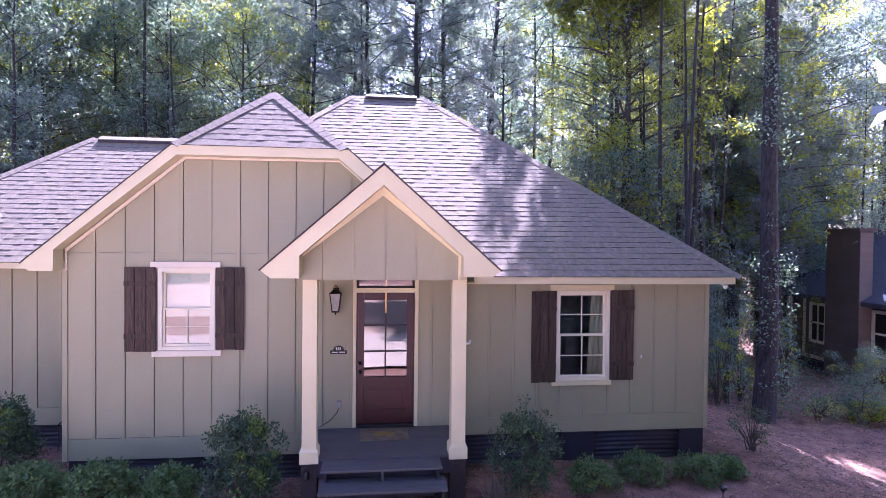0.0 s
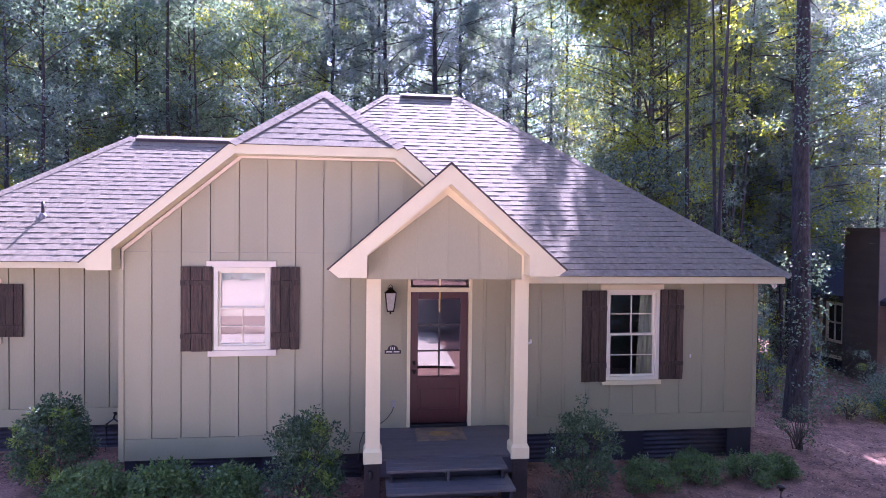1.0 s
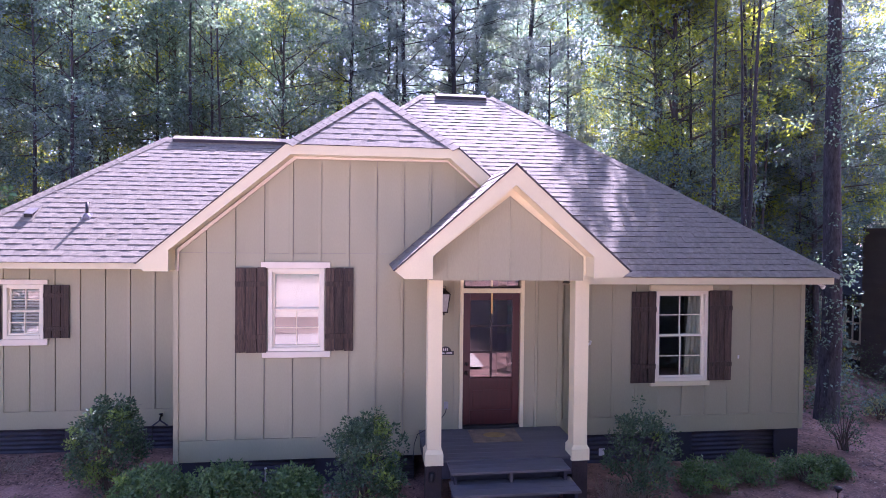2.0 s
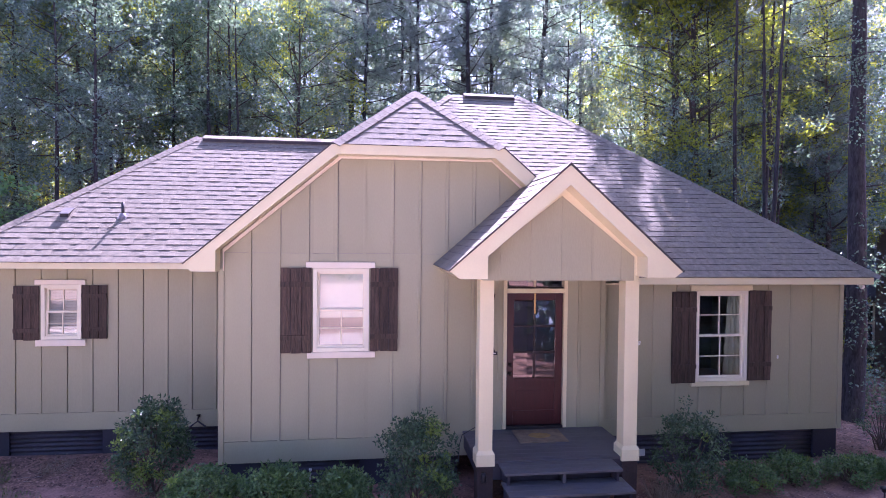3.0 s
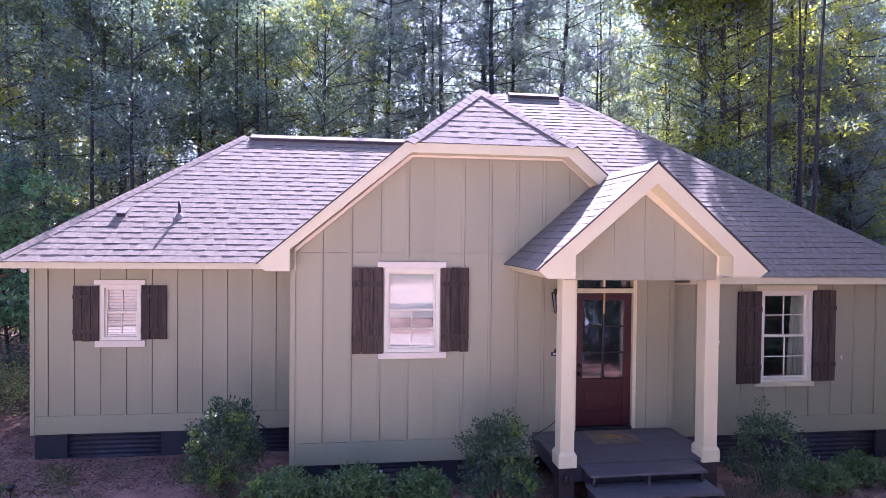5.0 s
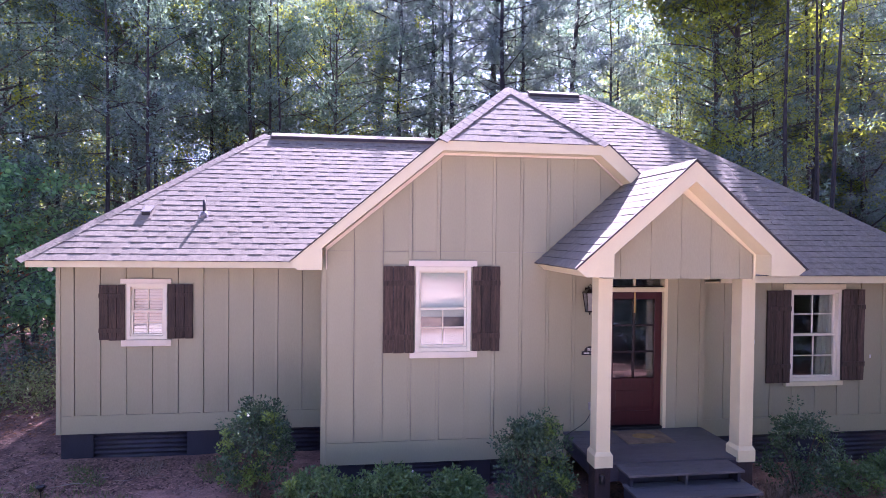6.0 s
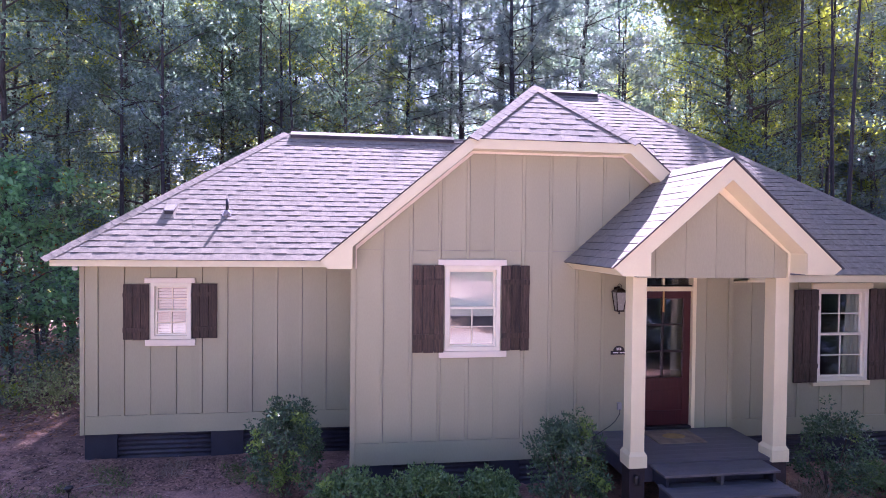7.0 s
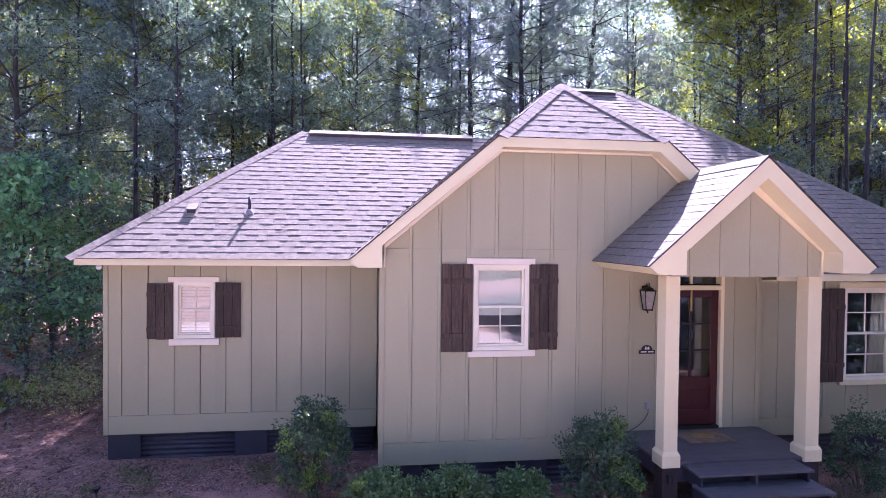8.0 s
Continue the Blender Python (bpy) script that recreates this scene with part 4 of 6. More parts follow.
def arch_plaque(x, y_, z):
    pl = empty("house_plaque", "black arched address plaque on the siding with pale raised characters", "plaque", at=(x, y_, z))
    w, h = 0.125, 0.055
    out = [(-w, -h), (w, -h), (w, 0.0)] + [(0.085 * math.cos(t), 0.075 * math.sin(t)) for t in [math.pi * i / 10 for i in range(11)]] + [(-w, 0.0)]
    bm = bmesh.new()
    prism(bm, out, -0.02, -0.003)
    part("plate", bm, BLACK, pl)
    for xa in (-0.032, -0.004, 0.024):
        bm = bmesh.new()
        box(bm, xa - 0.007, xa + 0.007, -0.024, -0.0205, 0.008, 0.05)
        part("raised_bar", bm, PLASTIC, pl)
    for xa, xb in ((-0.10, -0.012), (0.012, 0.10)):
        bm = bmesh.new()
        box(bm, xa, xb, -0.024, -0.0205, -0.034, -0.018)
        part("raised_bar", bm, PLASTIC, pl)


arch_plaque(-0.70, -0.001, 1.70)

outlet = empty("outdoor_outlet", "grey weatherproof outlet box on the siding with a plugged cord", "outlet", at=(-0.685, 0, 0.87))
_bm = bmesh.new()
box(_bm, -0.032, 0.032, -0.045, -0.003, -0.055, 0.055, 0.008)
part("cover", _bm, GREYPLASTIC, outlet)
_bm = bmesh.new()
_pts = [(0.0, -0.05, -0.04), (-0.02, -0.09, -0.09), (-0.10, -0.12, -0.19), (-0.20, -0.14, -0.26), (-0.32, -0.16, -0.315), (-0.45, -0.2, -0.37), (-0.5, -0.25, -0.5), (-0.52, -0.3, -0.75)]
tube(_bm, _pts, [0.006] * len(_pts), 6)
part("cord", _bm, BLACK, outlet, "black power cord")


def flood_lamp(x, y_, z):
    fl = empty("flood_light", "white round floodlight under the soffit", "floodlight", at=(x, y_, z))
    bm = bmesh.new()
    lathe(bm, [(0.045, 0.0), (0.05, -0.02), (0.03, -0.035)], (0, 0, 0), 14)
    part("base", bm, PLASTIC, fl)
    bm = bmesh.new()
    lathe(bm, [(0.02, 0.0), (0.035, 0.03), (0.055, 0.07), (0.058, 0.10), (0.045, 0.112)], (0, 0, 0), 14)
    bm.transform(pose(0, -0.01, -0.03, 118, 0, 20))
    part("bulb", bm, PLASTIC, fl)
    fl.scale = (0.7, 0.7, 0.7)


flood_lamp(5.68, 0.16, 2.72)
flood_lamp(-8.95, 1.50, 2.878)

hook = empty("post_hook", "small white hook screwed to the porch post", "hook", at=(1.086, -1.14, 2.0))
_bm = bmesh.new()
tube(_bm, [(0, 0, 0.0), (0.03, 0, -0.012), (0.062, 0, 0.0), (0.068, 0, 0.04)], [0.018, 0.016, 0.016, 0.018], 8)
box(_bm, -0.001, 0.012, -0.028, 0.028, -0.045, 0.055)
part("hook_body", _bm, PLASTIC, hook)

_tag = empty("vent_tag", "small white plate on the dark corrugated skirting", "plate", at=(1.975, 0.33 + 0.05, -0.09))
_bm = bmesh.new()
box(_bm, -0.05, 0.05, -0.012, 0.0, -0.06, 0.06, 0.004)
part("plate", _bm, PLASTIC, _tag)


spot = empty("spot_light", "small black cylindrical lamp on the porch pier", "lamp", at=(-1.03, -1.256, 0.25))
_bm = bmesh.new()
lathe(_bm, [(0.004, 0.0), (0.032, 0.004), (0.036, 0.02), (0.036, 0.10), (0.030, 0.115), (0.004, 0.118)], (0, -0.045, 0), 12)
part("housing", _bm, BLACK, spot)
_bm = bmesh.new()
box(_bm, -0.012, 0.012, -0.02, 0.0, 0.04, 0.08)
part("bracket", _bm, BLACK, spot)


def path_light(x, y_):
    z = ground_height(x, y_)
    pl = empty("path_light", "small black stake path light in the bed", "path light", "path lights in the bed", at=(x, y_, z))
    bm = bmesh.new()
    tube(bm, [(0, 0, -0.1), (0, 0, 0.12)], [0.008, 0.008], 6)
    part("stake", bm, BLACK, pl)
    bm = bmesh.new()
    lathe(bm, [(0.02, 0.10), (0.035, 0.12), (0.035, 0.15), (0.06, 0.155), (0.05, 0.18), (0.01, 0.19)], (0, 0, 0), 12)
    part("head", bm, BLACK, pl)


path_light(4.85, -1.25)
path_light(-8.46, 0.25)

faucet = empty("garden_faucet", "small dark outdoor faucet with a two-way splitter and a hanging hose", "faucet", at=(-5.39, 1.645, 0.33))
_bm = bmesh.new()
tube(_bm, [(0, 0, 0), (0, -0.05, 0), (0, -0.085, -0.02), (0, -0.09, -0.06)], [0.016, 0.016, 0.014, 0.014], 8)
part("spout", _bm, BRONZE, faucet)
_bm = bmesh.new()
lathe(_bm, [(0.01, 0.0), (0.01, 0.03), (0.034, 0.032), (0.034, 0.044), (0.01, 0.046)], (0, -0.05, 0.0), 10)
part("wheel_handle", _bm, BRONZE, faucet)
for _sx in (-1, 1):
    _bm = bmesh.new()
    tube(_bm, [(0, -0.09, -0.055), (_sx * 0.06, -0.09, -0.10), (_sx * 0.125, -0.09, -0.15)], [0.012, 0.012, 0.015], 7)
    part("splitter_arm", _bm, TIN, faucet)
_bm = bmesh.new()
tube(_bm, [(-0.12, -0.09, -0.145), (-0.127, -0.09, -0.22), (-0.122, -0.09, -0.42), (-0.13, -0.11, -0.62)], [0.010] * 4, 7)
part("hose", _bm, BLACK, faucet, "black hose hanging to the ground")

stub = empty("drain_stub", "short white plastic pipe stub in front of the dark skirting", "pipe", at=(-3.36, -0.03, -0.30))
_bm = bmesh.new()
tube(_bm, [(0, 0, -0.1), (0, 0, 0.30)], [0.014, 0.014], 8)
part("pipe", _bm, PLASTIC, stub)
_bm = bmesh.new()
lathe(_bm, [(0.004, 0.285), (0.021, 0.287), (0.021, 0.315), (0.004, 0.32)], (0, 0, 0), 10)
part("pipe_cap", _bm, PLASTIC, stub)

# small pale patch on the siding, built as a thin raised box
wall_patch = empty("cover_plate", "small pale raised patch on the siding", "plate", at=(4.34, 0.326, 1.47))
_bm = bmesh.new()
box(_bm, -0.014, 0.014, -0.010, 0.0, -0.03, 0.03, 0.004)
part("plate", _bm, PLASTIC, wall_patch)

# ---------------------------------------------------------------- plants
def leaf_arrays(rng, centres, spread, count, length, width, droop=0.3, up=0.5, flat=0.8):
    """Corner arrays of small kite-shaped leaves scattered in clumps."""
    k = len(centres)
    c = np.repeat(np.asarray(centres, float), count, axis=0)
    sp = np.repeat(np.asarray(spread, float), count)[:, None]
    n = len(c)
    p = rng.normal(size=(n, 3))
    p /= np.linalg.norm(p, axis=1)[:, None]
    p *= rng.uniform(0.25, 1.0, (n, 1)) ** 0.6
    p[:, 2] *= flat
    pos = c + p * sp
    d = p + rng.normal(size=(n, 3)) * 0.7
    d[:, 2] -= droop
    d /= np.linalg.norm(d, axis=1)[:, None]
    nn = rng.normal(size=(n, 3)) * 0.8
    nn[:, 2] += up
    s = np.cross(d, nn)
    s /= np.linalg.norm(s, axis=1)[:, None] + 1e-9
    ln = length * rng.uniform(0.6, 1.25, (n, 1))
    w = width * rng.uniform(0.7, 1.2, (n, 1))
    v = np.empty((n, 4, 3))
    v[:, 0], v[:, 1], v[:, 2], v[:, 3] = pos, pos + d * ln * 0.45 + s * w * 0.5, pos + d * ln, pos + d * ln * 0.45 - s * w * 0.5
    return v.reshape(-1, 3)


def small_leaves(rng, centres, spread, count, length, width, droop=0.3, up=0.5, flat=0.8):
    """Three-cornered leaves for crowns farther off: two for the cost of one kite."""
    v = leaf_arrays(rng, centres, spread, count, length, width, droop, up, flat).reshape(-1, 4, 3)
    mid = (v[:, 0] + v[:, 2]) / 2
    side = v[:, 1] - v[:, 3]
    return np.stack([v[:, 0], mid + side * 0.62, v[:, 2] - side * 0.28], axis=1).reshape(-1, 3)


def quad_mesh(name, groups, corners=4):
    """Mesh of loose leaves of three or four corners; groups of (vertex array, material)."""
    me = bpy.data.meshes.new(name)
    v = np.concatenate([g[0] for g in groups])
    n = len(v) // corners
    me.vertices.add(len(v))
    me.vertices.foreach_set("co", v.astype(np.float32).ravel())
    me.loops.add(n * corners)
    me.loops.foreach_set("vertex_index", np.arange(n * corners, dtype=np.int32))
    me.polygons.add(n)
    me.polygons.foreach_set("loop_start", np.arange(0, n * corners, corners, dtype=np.int32))
    me.polygons.foreach_set("loop_total", np.full(n, corners, dtype=np.int32))
    idx = np.concatenate([np.full(len(g[0]) // corners, i, dtype=np.int32) for i, g in enumerate(groups)])
    for g in groups:
        me.materials.append(g[1])
    me.polygons.foreach_set("material_index", idx)
    me.update(calc_edges=True)
    return me


def broadleaf(seed, height, base, radius, limbs, clumps, per, leaf, mat, trunk_r, label, bark=None, bright=None, lean=0.03, near=False):
    """Tapered leaning trunk, rising limbs, leaf clumps along and at the ends of the limbs."""
    rng = np.random.default_rng(seed)
    per, leaf = (per, leaf) if near else (int(per * 2.1), leaf * 0.77)
    grow, corners = (leaf_arrays, 4) if near else (small_leaves, 3)
    tree = empty("tree", label, "tree", "trees of the wood")
    bm = bmesh.new()
    k = 9
    ax, ay = rng.normal(0, lean, 2)
    line = []
    for i in range(k):
        t = i / (k - 1)
        line.append(Vector((ax * height * t + rng.normal(0, 0.06) * t, ay * height * t + rng.normal(0, 0.06) * t, height * t * 0.97 - 0.3 * (i == 0))))
    tube(bm, line, [trunk_r * (1.25 if i == 0 else 1) * (1 - 0.88 * i / (k - 1)) for i in range(k)], 8)
    centres, spread = [], []
    for j in range(limbs):
        f = base + (1 - base) * (j + rng.uniform(0, 1)) / limbs
        i = min(int(f * (k - 1)), k - 2)
        o = line[i].lerp(line[i + 1], f * (k - 1) - i)
        g = (f - base) / (1 - base)
        reach = radius * (0.35 + 0.9 * math.sin(math.pi * min(1, 0.18 + 0.78 * g))) * rng.uniform(0.6, 1.15) * (1.0 if g < 0.85 else 0.6)
        a = j * 2.4 + rng.uniform(-0.5, 0.5)
        rise = rng.uniform(0.05, 0.6) + 0.5 * g
        pts = [o]
        for q in (0.35, 0.7, 1.0):
            pts.append(o + Vector((math.cos(a) * reach * q, math.sin(a) * reach * q, reach * (rise * q - 0.25 * q * q))) + Vector(rng.normal(0, 0.08, 3)))
        r0 = trunk_r * (1 - 0.85 * f) * 0.42 + 0.008
        tube(bm, pts, [r0, r0 * 0.7, r0 * 0.4, 0.006], 5)
        for c in range(clumps):
            q = rng.uniform(0.3, 1.05)
            m = min(int(q * 3), 2)
            b = pts[m].lerp(pts[m + 1], min(1.1, q * 3 - m))
            centres.append(b + Vector(rng.normal(0, 0.13 * reach + 0.1, 3)))
            spread.append(rng.uniform(0.25, 0.6) * (0.5 + 0.12 * radius))
    part("trunk", bm, bark or BARK_GREY, tree)
    # a share of clumps takes the lit leaf colour to suggest sunlit foliage
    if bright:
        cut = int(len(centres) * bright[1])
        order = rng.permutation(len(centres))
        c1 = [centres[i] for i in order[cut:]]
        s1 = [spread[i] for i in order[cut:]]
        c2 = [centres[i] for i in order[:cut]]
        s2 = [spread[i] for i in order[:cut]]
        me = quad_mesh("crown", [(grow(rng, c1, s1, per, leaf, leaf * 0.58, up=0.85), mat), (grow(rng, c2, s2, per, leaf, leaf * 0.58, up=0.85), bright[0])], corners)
    else:
        me = quad_mesh("crown", [(grow(rng, centres, spread, per, leaf, leaf * 0.58, up=0.85), mat)], corners)
    data_part("crown", me, tree)
    return tree


def pine(seed, height, base, radius, whorls, tufts, trunk_r, label):
    """Tall straight trunk, dead stubs below, tufts of long needles on the upper branches."""
    rng = np.random.default_rng(seed)
    tree = empty("pine_tree", label, "tree", "trees of the wood")
    bm = bmesh.new()
    k = 10
    ax, ay = rng.normal(0, 0.012, 2)
    line = [Vector((ax * height * i / (k - 1) + rng.normal(0, 0.04), ay * height * i / (k - 1) + rng.normal(0, 0.04), height * i / (k - 1) - 0.3 * (i == 0))) for i in range(k)]
    tube(bm, line, [trunk_r * (1.2 if i == 0 else 1) * (1 - 0.8 * i / (k - 1)) for i in range(k)], 9)
    cs = []
    for j in range(whorls):
        f = base + (1 - base) * j / whorls
        live = f > base + 0.12 * (1 - base)
        for b in range(3):
            i = min(int(f * (k - 1)), k - 2)
            o = line[i].lerp(line[i + 1], f * (k - 1) - i)
            g = (f - base) / (1 - base)
            reach = radius * (0.55 + 0.6 * math.sin(math.pi * min(1, 0.25 + 0.7 * g))) * rng.uniform(0.6, 1.1) * (1 if live else 0.45)
            a = rng.uniform(0, 6.28)
            pts = [o + Vector((math.cos(a) * reach * q, math.sin(a) * reach * q, reach * (0.10 * q + 0.25 * g * q) + rng.normal(0, 0.05))) for q in (0, 0.4, 0.75, 1)]
            tube(bm, pts, [0.026, 0.019, 0.012, 0.005], 4)
            if live:
                for c in range(tufts):
                    q = rng.uniform(0.3, 1.05)
                    m = min(int(q * 3), 2)
                    cs.append(pts[m].lerp(pts[m + 1], min(1.1, q * 3 - m)) + Vector(rng.normal(0, 0.16, 3)))
    part("trunk", bm, BARK, tree)
    c = np.repeat(np.asarray(cs), 14, axis=0)
    n = len(c)
    d = rng.normal(size=(n, 3))
    d[:, 2] += 0.25
    d /= np.linalg.norm(d, axis=1)[:, None]
    s = np.cross(d, rng.normal(size=(n, 3)))
    s /= np.linalg.norm(s, axis=1)[:, None]
    ln = rng.uniform(0.18, 0.34, (n, 1))
    v = np.empty((n, 3, 3))
    v[:, 0], v[:, 1], v[:, 2] = c - s * 0.011, c + s * 0.011, c + d * ln
    v[:, 2, 2] -= 0.03
    data_part("crown", quad_mesh("crown", [(v.reshape(-1, 3), NEEDLE)], 3), tree)
    return tree


GREEN_TREE = "dark green broadleaf tree in the dense wood behind"
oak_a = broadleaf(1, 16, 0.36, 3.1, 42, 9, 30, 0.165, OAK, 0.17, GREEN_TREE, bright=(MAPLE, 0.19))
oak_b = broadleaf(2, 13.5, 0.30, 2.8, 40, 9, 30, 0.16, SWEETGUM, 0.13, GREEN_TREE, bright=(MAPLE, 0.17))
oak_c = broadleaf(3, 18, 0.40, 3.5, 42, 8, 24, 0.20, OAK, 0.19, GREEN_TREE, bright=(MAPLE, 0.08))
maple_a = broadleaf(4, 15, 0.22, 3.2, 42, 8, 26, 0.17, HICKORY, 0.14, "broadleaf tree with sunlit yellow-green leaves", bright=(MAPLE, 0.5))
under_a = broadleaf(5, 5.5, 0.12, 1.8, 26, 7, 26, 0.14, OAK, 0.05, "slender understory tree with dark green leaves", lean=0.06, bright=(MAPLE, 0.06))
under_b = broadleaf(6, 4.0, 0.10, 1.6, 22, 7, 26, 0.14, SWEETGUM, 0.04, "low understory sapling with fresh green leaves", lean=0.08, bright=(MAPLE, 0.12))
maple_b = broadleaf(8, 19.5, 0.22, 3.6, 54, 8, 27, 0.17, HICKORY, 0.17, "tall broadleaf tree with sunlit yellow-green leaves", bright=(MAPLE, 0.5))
sweetgum = broadleaf(9, 5.4, 0.24, 1.75, 30, 9, 26, 0.155, SWEETGUM_LIGHT, 0.06, "young sweetgum with large fresh green leaves at the lawn edge", lean=0.04, bright=(AUTUMN, 0.03), near=True)
thin_a = broadleaf(7, 14, 0.45, 1.7, 24, 6, 26, 0.16, OAK, 0.085, "thin young tree with a high sparse crown", bark=BARK, lean=0.04)
thin_c = broadleaf(18, 14, 0.40, 1.9, 28, 6, 24, 0.15, HICKORY, 0.09, "thin young tree with sparse olive-green leaves", bark=BARK, lean=0.04, bright=(MAPLE, 0.1))
tall_a = broadleaf(14, 19, 0.64, 3.0, 44, 12, 17, 0.36, HICKORY, 0.15, "tall broadleaf tree with a dense high crown", bright=(MAPLE, 0.6))
pole_a = broadleaf(15, 17, 0.70, 1.8, 12, 4, 12, 0.28, OAK, 0.10, "slim bare trunk with a small high crown", bark=BARK, lean=0.025)
pole_b = broadleaf(16, 16, 0.72, 1.6, 12, 4, 12, 0.28, OAK, 0.07, "slim bare trunk with a small high crown", bark=BARK, lean=0.04)
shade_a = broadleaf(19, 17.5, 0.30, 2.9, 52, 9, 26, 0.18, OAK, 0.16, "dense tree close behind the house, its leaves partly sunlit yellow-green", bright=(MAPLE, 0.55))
pole_c = broadleaf(20, 17, 0.88, 0.9, 5, 3, 8, 0.24, OAK, 0.085, "slim bare trunk with a thin tuft of leaves", bark=BARK, lean=0.03)
dense_a = broadleaf(17, 12, 0.06, 2.9, 64, 9, 5, 0.62, OAK, 0.14, "dense dark green tree out of view, added to hold back sky light")
pine_a = pine(11, 19, 0.36, 2.7, 26, 24, 0.18, "tall pine with a bare scaly trunk and soft needles")
pine_b = pine(12, 17, 0.28, 2.5, 28, 24, 0.15, "tall pine with soft blue-green needles")
pine_c = pine(13, 21, 0.45, 2.9, 24, 24, 0.20, "tall pine with a high crown of needles")


def plant(tree, x, y_, turn, size=1.0, sink=0.05):
    """One more tree of the wood; the stand narrows towards the clearing."""
    if y_ > 0 and (x < -9.0 - 0.62 * (y_ + 8) or x > 5.0 + 1.02 * (y_ + 8)):
        return None
    if x > 33 or (18.6 < x < 28.5 and 6 < y_ < 16) or (tree in (under_a, under_b) and -11.5 < x < 7.3 and y_ > 10):
        return None
    return copy_thing(tree, Matrix.Translation((x, y_, ground_height(x, y_) - sink)) @ pose(0, 0, 0, 0, 0, turn) @ Matrix.Scale(size, 4))


def set_first(tree, x, y_, turn, size=1.0):
    tree.matrix_basis = Matrix.Translation((x, y_, ground_height(x, y_) - 0.05)) @ pose(0, 0, 0, 0, 0, turn) @ Matrix.Scale(size, 4)


_rng = random.Random(5)
# the edge of the wood behind the house, then deeper rows; conifers stand behind the middle, sunlit maples to the east
for x in list(range(-24, 5, 3)) + [9, 14, 29]:
    kinds = [oak_a, oak_b, oak_b, thin_a, thin_a] if x < -3 else ([pine_b, pine_a, pine_b] if x < 5 else [maple_a, oak_b, thin_a])
    plant(_rng.choice(kinds), x + _rng.uniform(-1, 1), 14.2 + (1.6 if -4 < x < 5 else 0) + _rng.uniform(-0.8, 1.6) - 0.10 * abs(min(0, x + 8)), _rng.uniform(0, 360), _rng.uniform(0.9, 1.04))
for x in list(range(-28, -3, 3)) + [-1, 2, 11, 16, 31]:
    kinds = [maple_a, pole_a, maple_a, thin_c] if x < -3 else ([pine_a, pine_c, pine_b] if x < 5 else [maple_a, pine_a, thin_a])
    plant(_rng.choice(kinds), x + _rng.uniform(-1.3, 1.3), 19.5 + _rng.uniform(-1.5, 2), _rng.uniform(0, 360), _rng.uniform(0.95, 1.15))
for x in (-34, -23, 13, 19, 37):
    plant(_rng.choice([oak_a, oak_c, oak_b, pine_a]), x + _rng.uniform(-2, 2), 26 + _rng.uniform(-2, 3), _rng.uniform(0, 360), _rng.uniform(1.05, 1.25))
for x in range(-22, 30, 3):
    plant(_rng.choice([under_a, under_b, thin_a]), x + _rng.uniform(-1.2, 1.2), 16 + _rng.uniform(-2.2, 3.0), _rng.uniform(0, 360), _rng.uniform(0.9, 1.35))
for x in range(-26, 34, 4):
    plant(_rng.choice([pole_a, pole_b, thin_c]), x + _rng.uniform(-1.5, 1.5), 22.5 + _rng.uniform(-1.5, 1.5), _rng.uniform(0, 360), _rng.uniform(1.0, 1.3))
# the wood on the west side
for t_, x, y_, s in ((oak_b, -14.5, 9.5, 1.0), (under_a, -12.6, 7.6, 1.0), (under_b, -13.4, 5.6, 1.0), (oak_a, -17, 7, 1.0), (under_a, -15.5, 3.8, 1.1), (oak_b, -19, 3, 1.0),
                     (thin_a, -13.6, 11.2, 1.0), (thin_a, -16, 10.6, 1.05), (under_b, -11.6, 10.4, 1.1), (oak_a, -21, 9, 1.1), (under_b, -17.8, 5.2, 1.2)):
    plant(t_, x, y_, _rng.uniform(0, 360), s)
# east side: high crowns that shade the roof's east half and the ground beside it
for t_, x, y_, s in ((pole_c, 11.4, 12.8, 1.0), (pole_c, 8.5, 7.6, 1.0), (thin_c, 9.2, 9.7, 0.95), (pole_c, 10.9, 9.2, 1.1), (pole_c, 12.1, 11.0, 1.1),
                     (under_a, 6.6, 12.0, 1.0), (pine_b, 12.6, 14.2, 0.9), (pine_b, 4.3, 10.6, 0.62), (oak_a, 24.5, 24, 1.1), (oak_c, 18.5, 21.5, 1.1), (pine_c, 26, 18.5, 1.0), 
                     (pole_c, 8.0, 5.6, 0.9), (under_b, 12.7, 4.9, 0.5), (under_a, 8.5, 6.8, 0.5), (under_a, 9.5, 7.6, 0.6), (under_b, 10.6, 8.2, 0.7), (under_b, 12.2, 13.0, 0.9), (under_a, 14.2, 15.2, 1.2), (under_b, 10.2, 14.8, 1.2), (under_a, 21, 17.0, 1.4), (thin_c, 19.5, 17.0, 1.0), (pine_b, 19.6, 16.8, 0.72), (pine_b, 21.9, 17.4, 0.72), (pine_a, 20.6, 19.4, 0.7), (pine_b, 16.9, 14.2, 0.66), (pine_b, 20.6, 17.2, 0.68), (oak_b, 18.2, 16.6, 0.82), (oak_b, 22.4, 17.8, 0.85), (pine_b, 15.4, 12.6, 0.6), (oak_b, 16.4, 16.8, 1.12)):
    plant(t_, x, y_, _rng.uniform(0, 360), s)
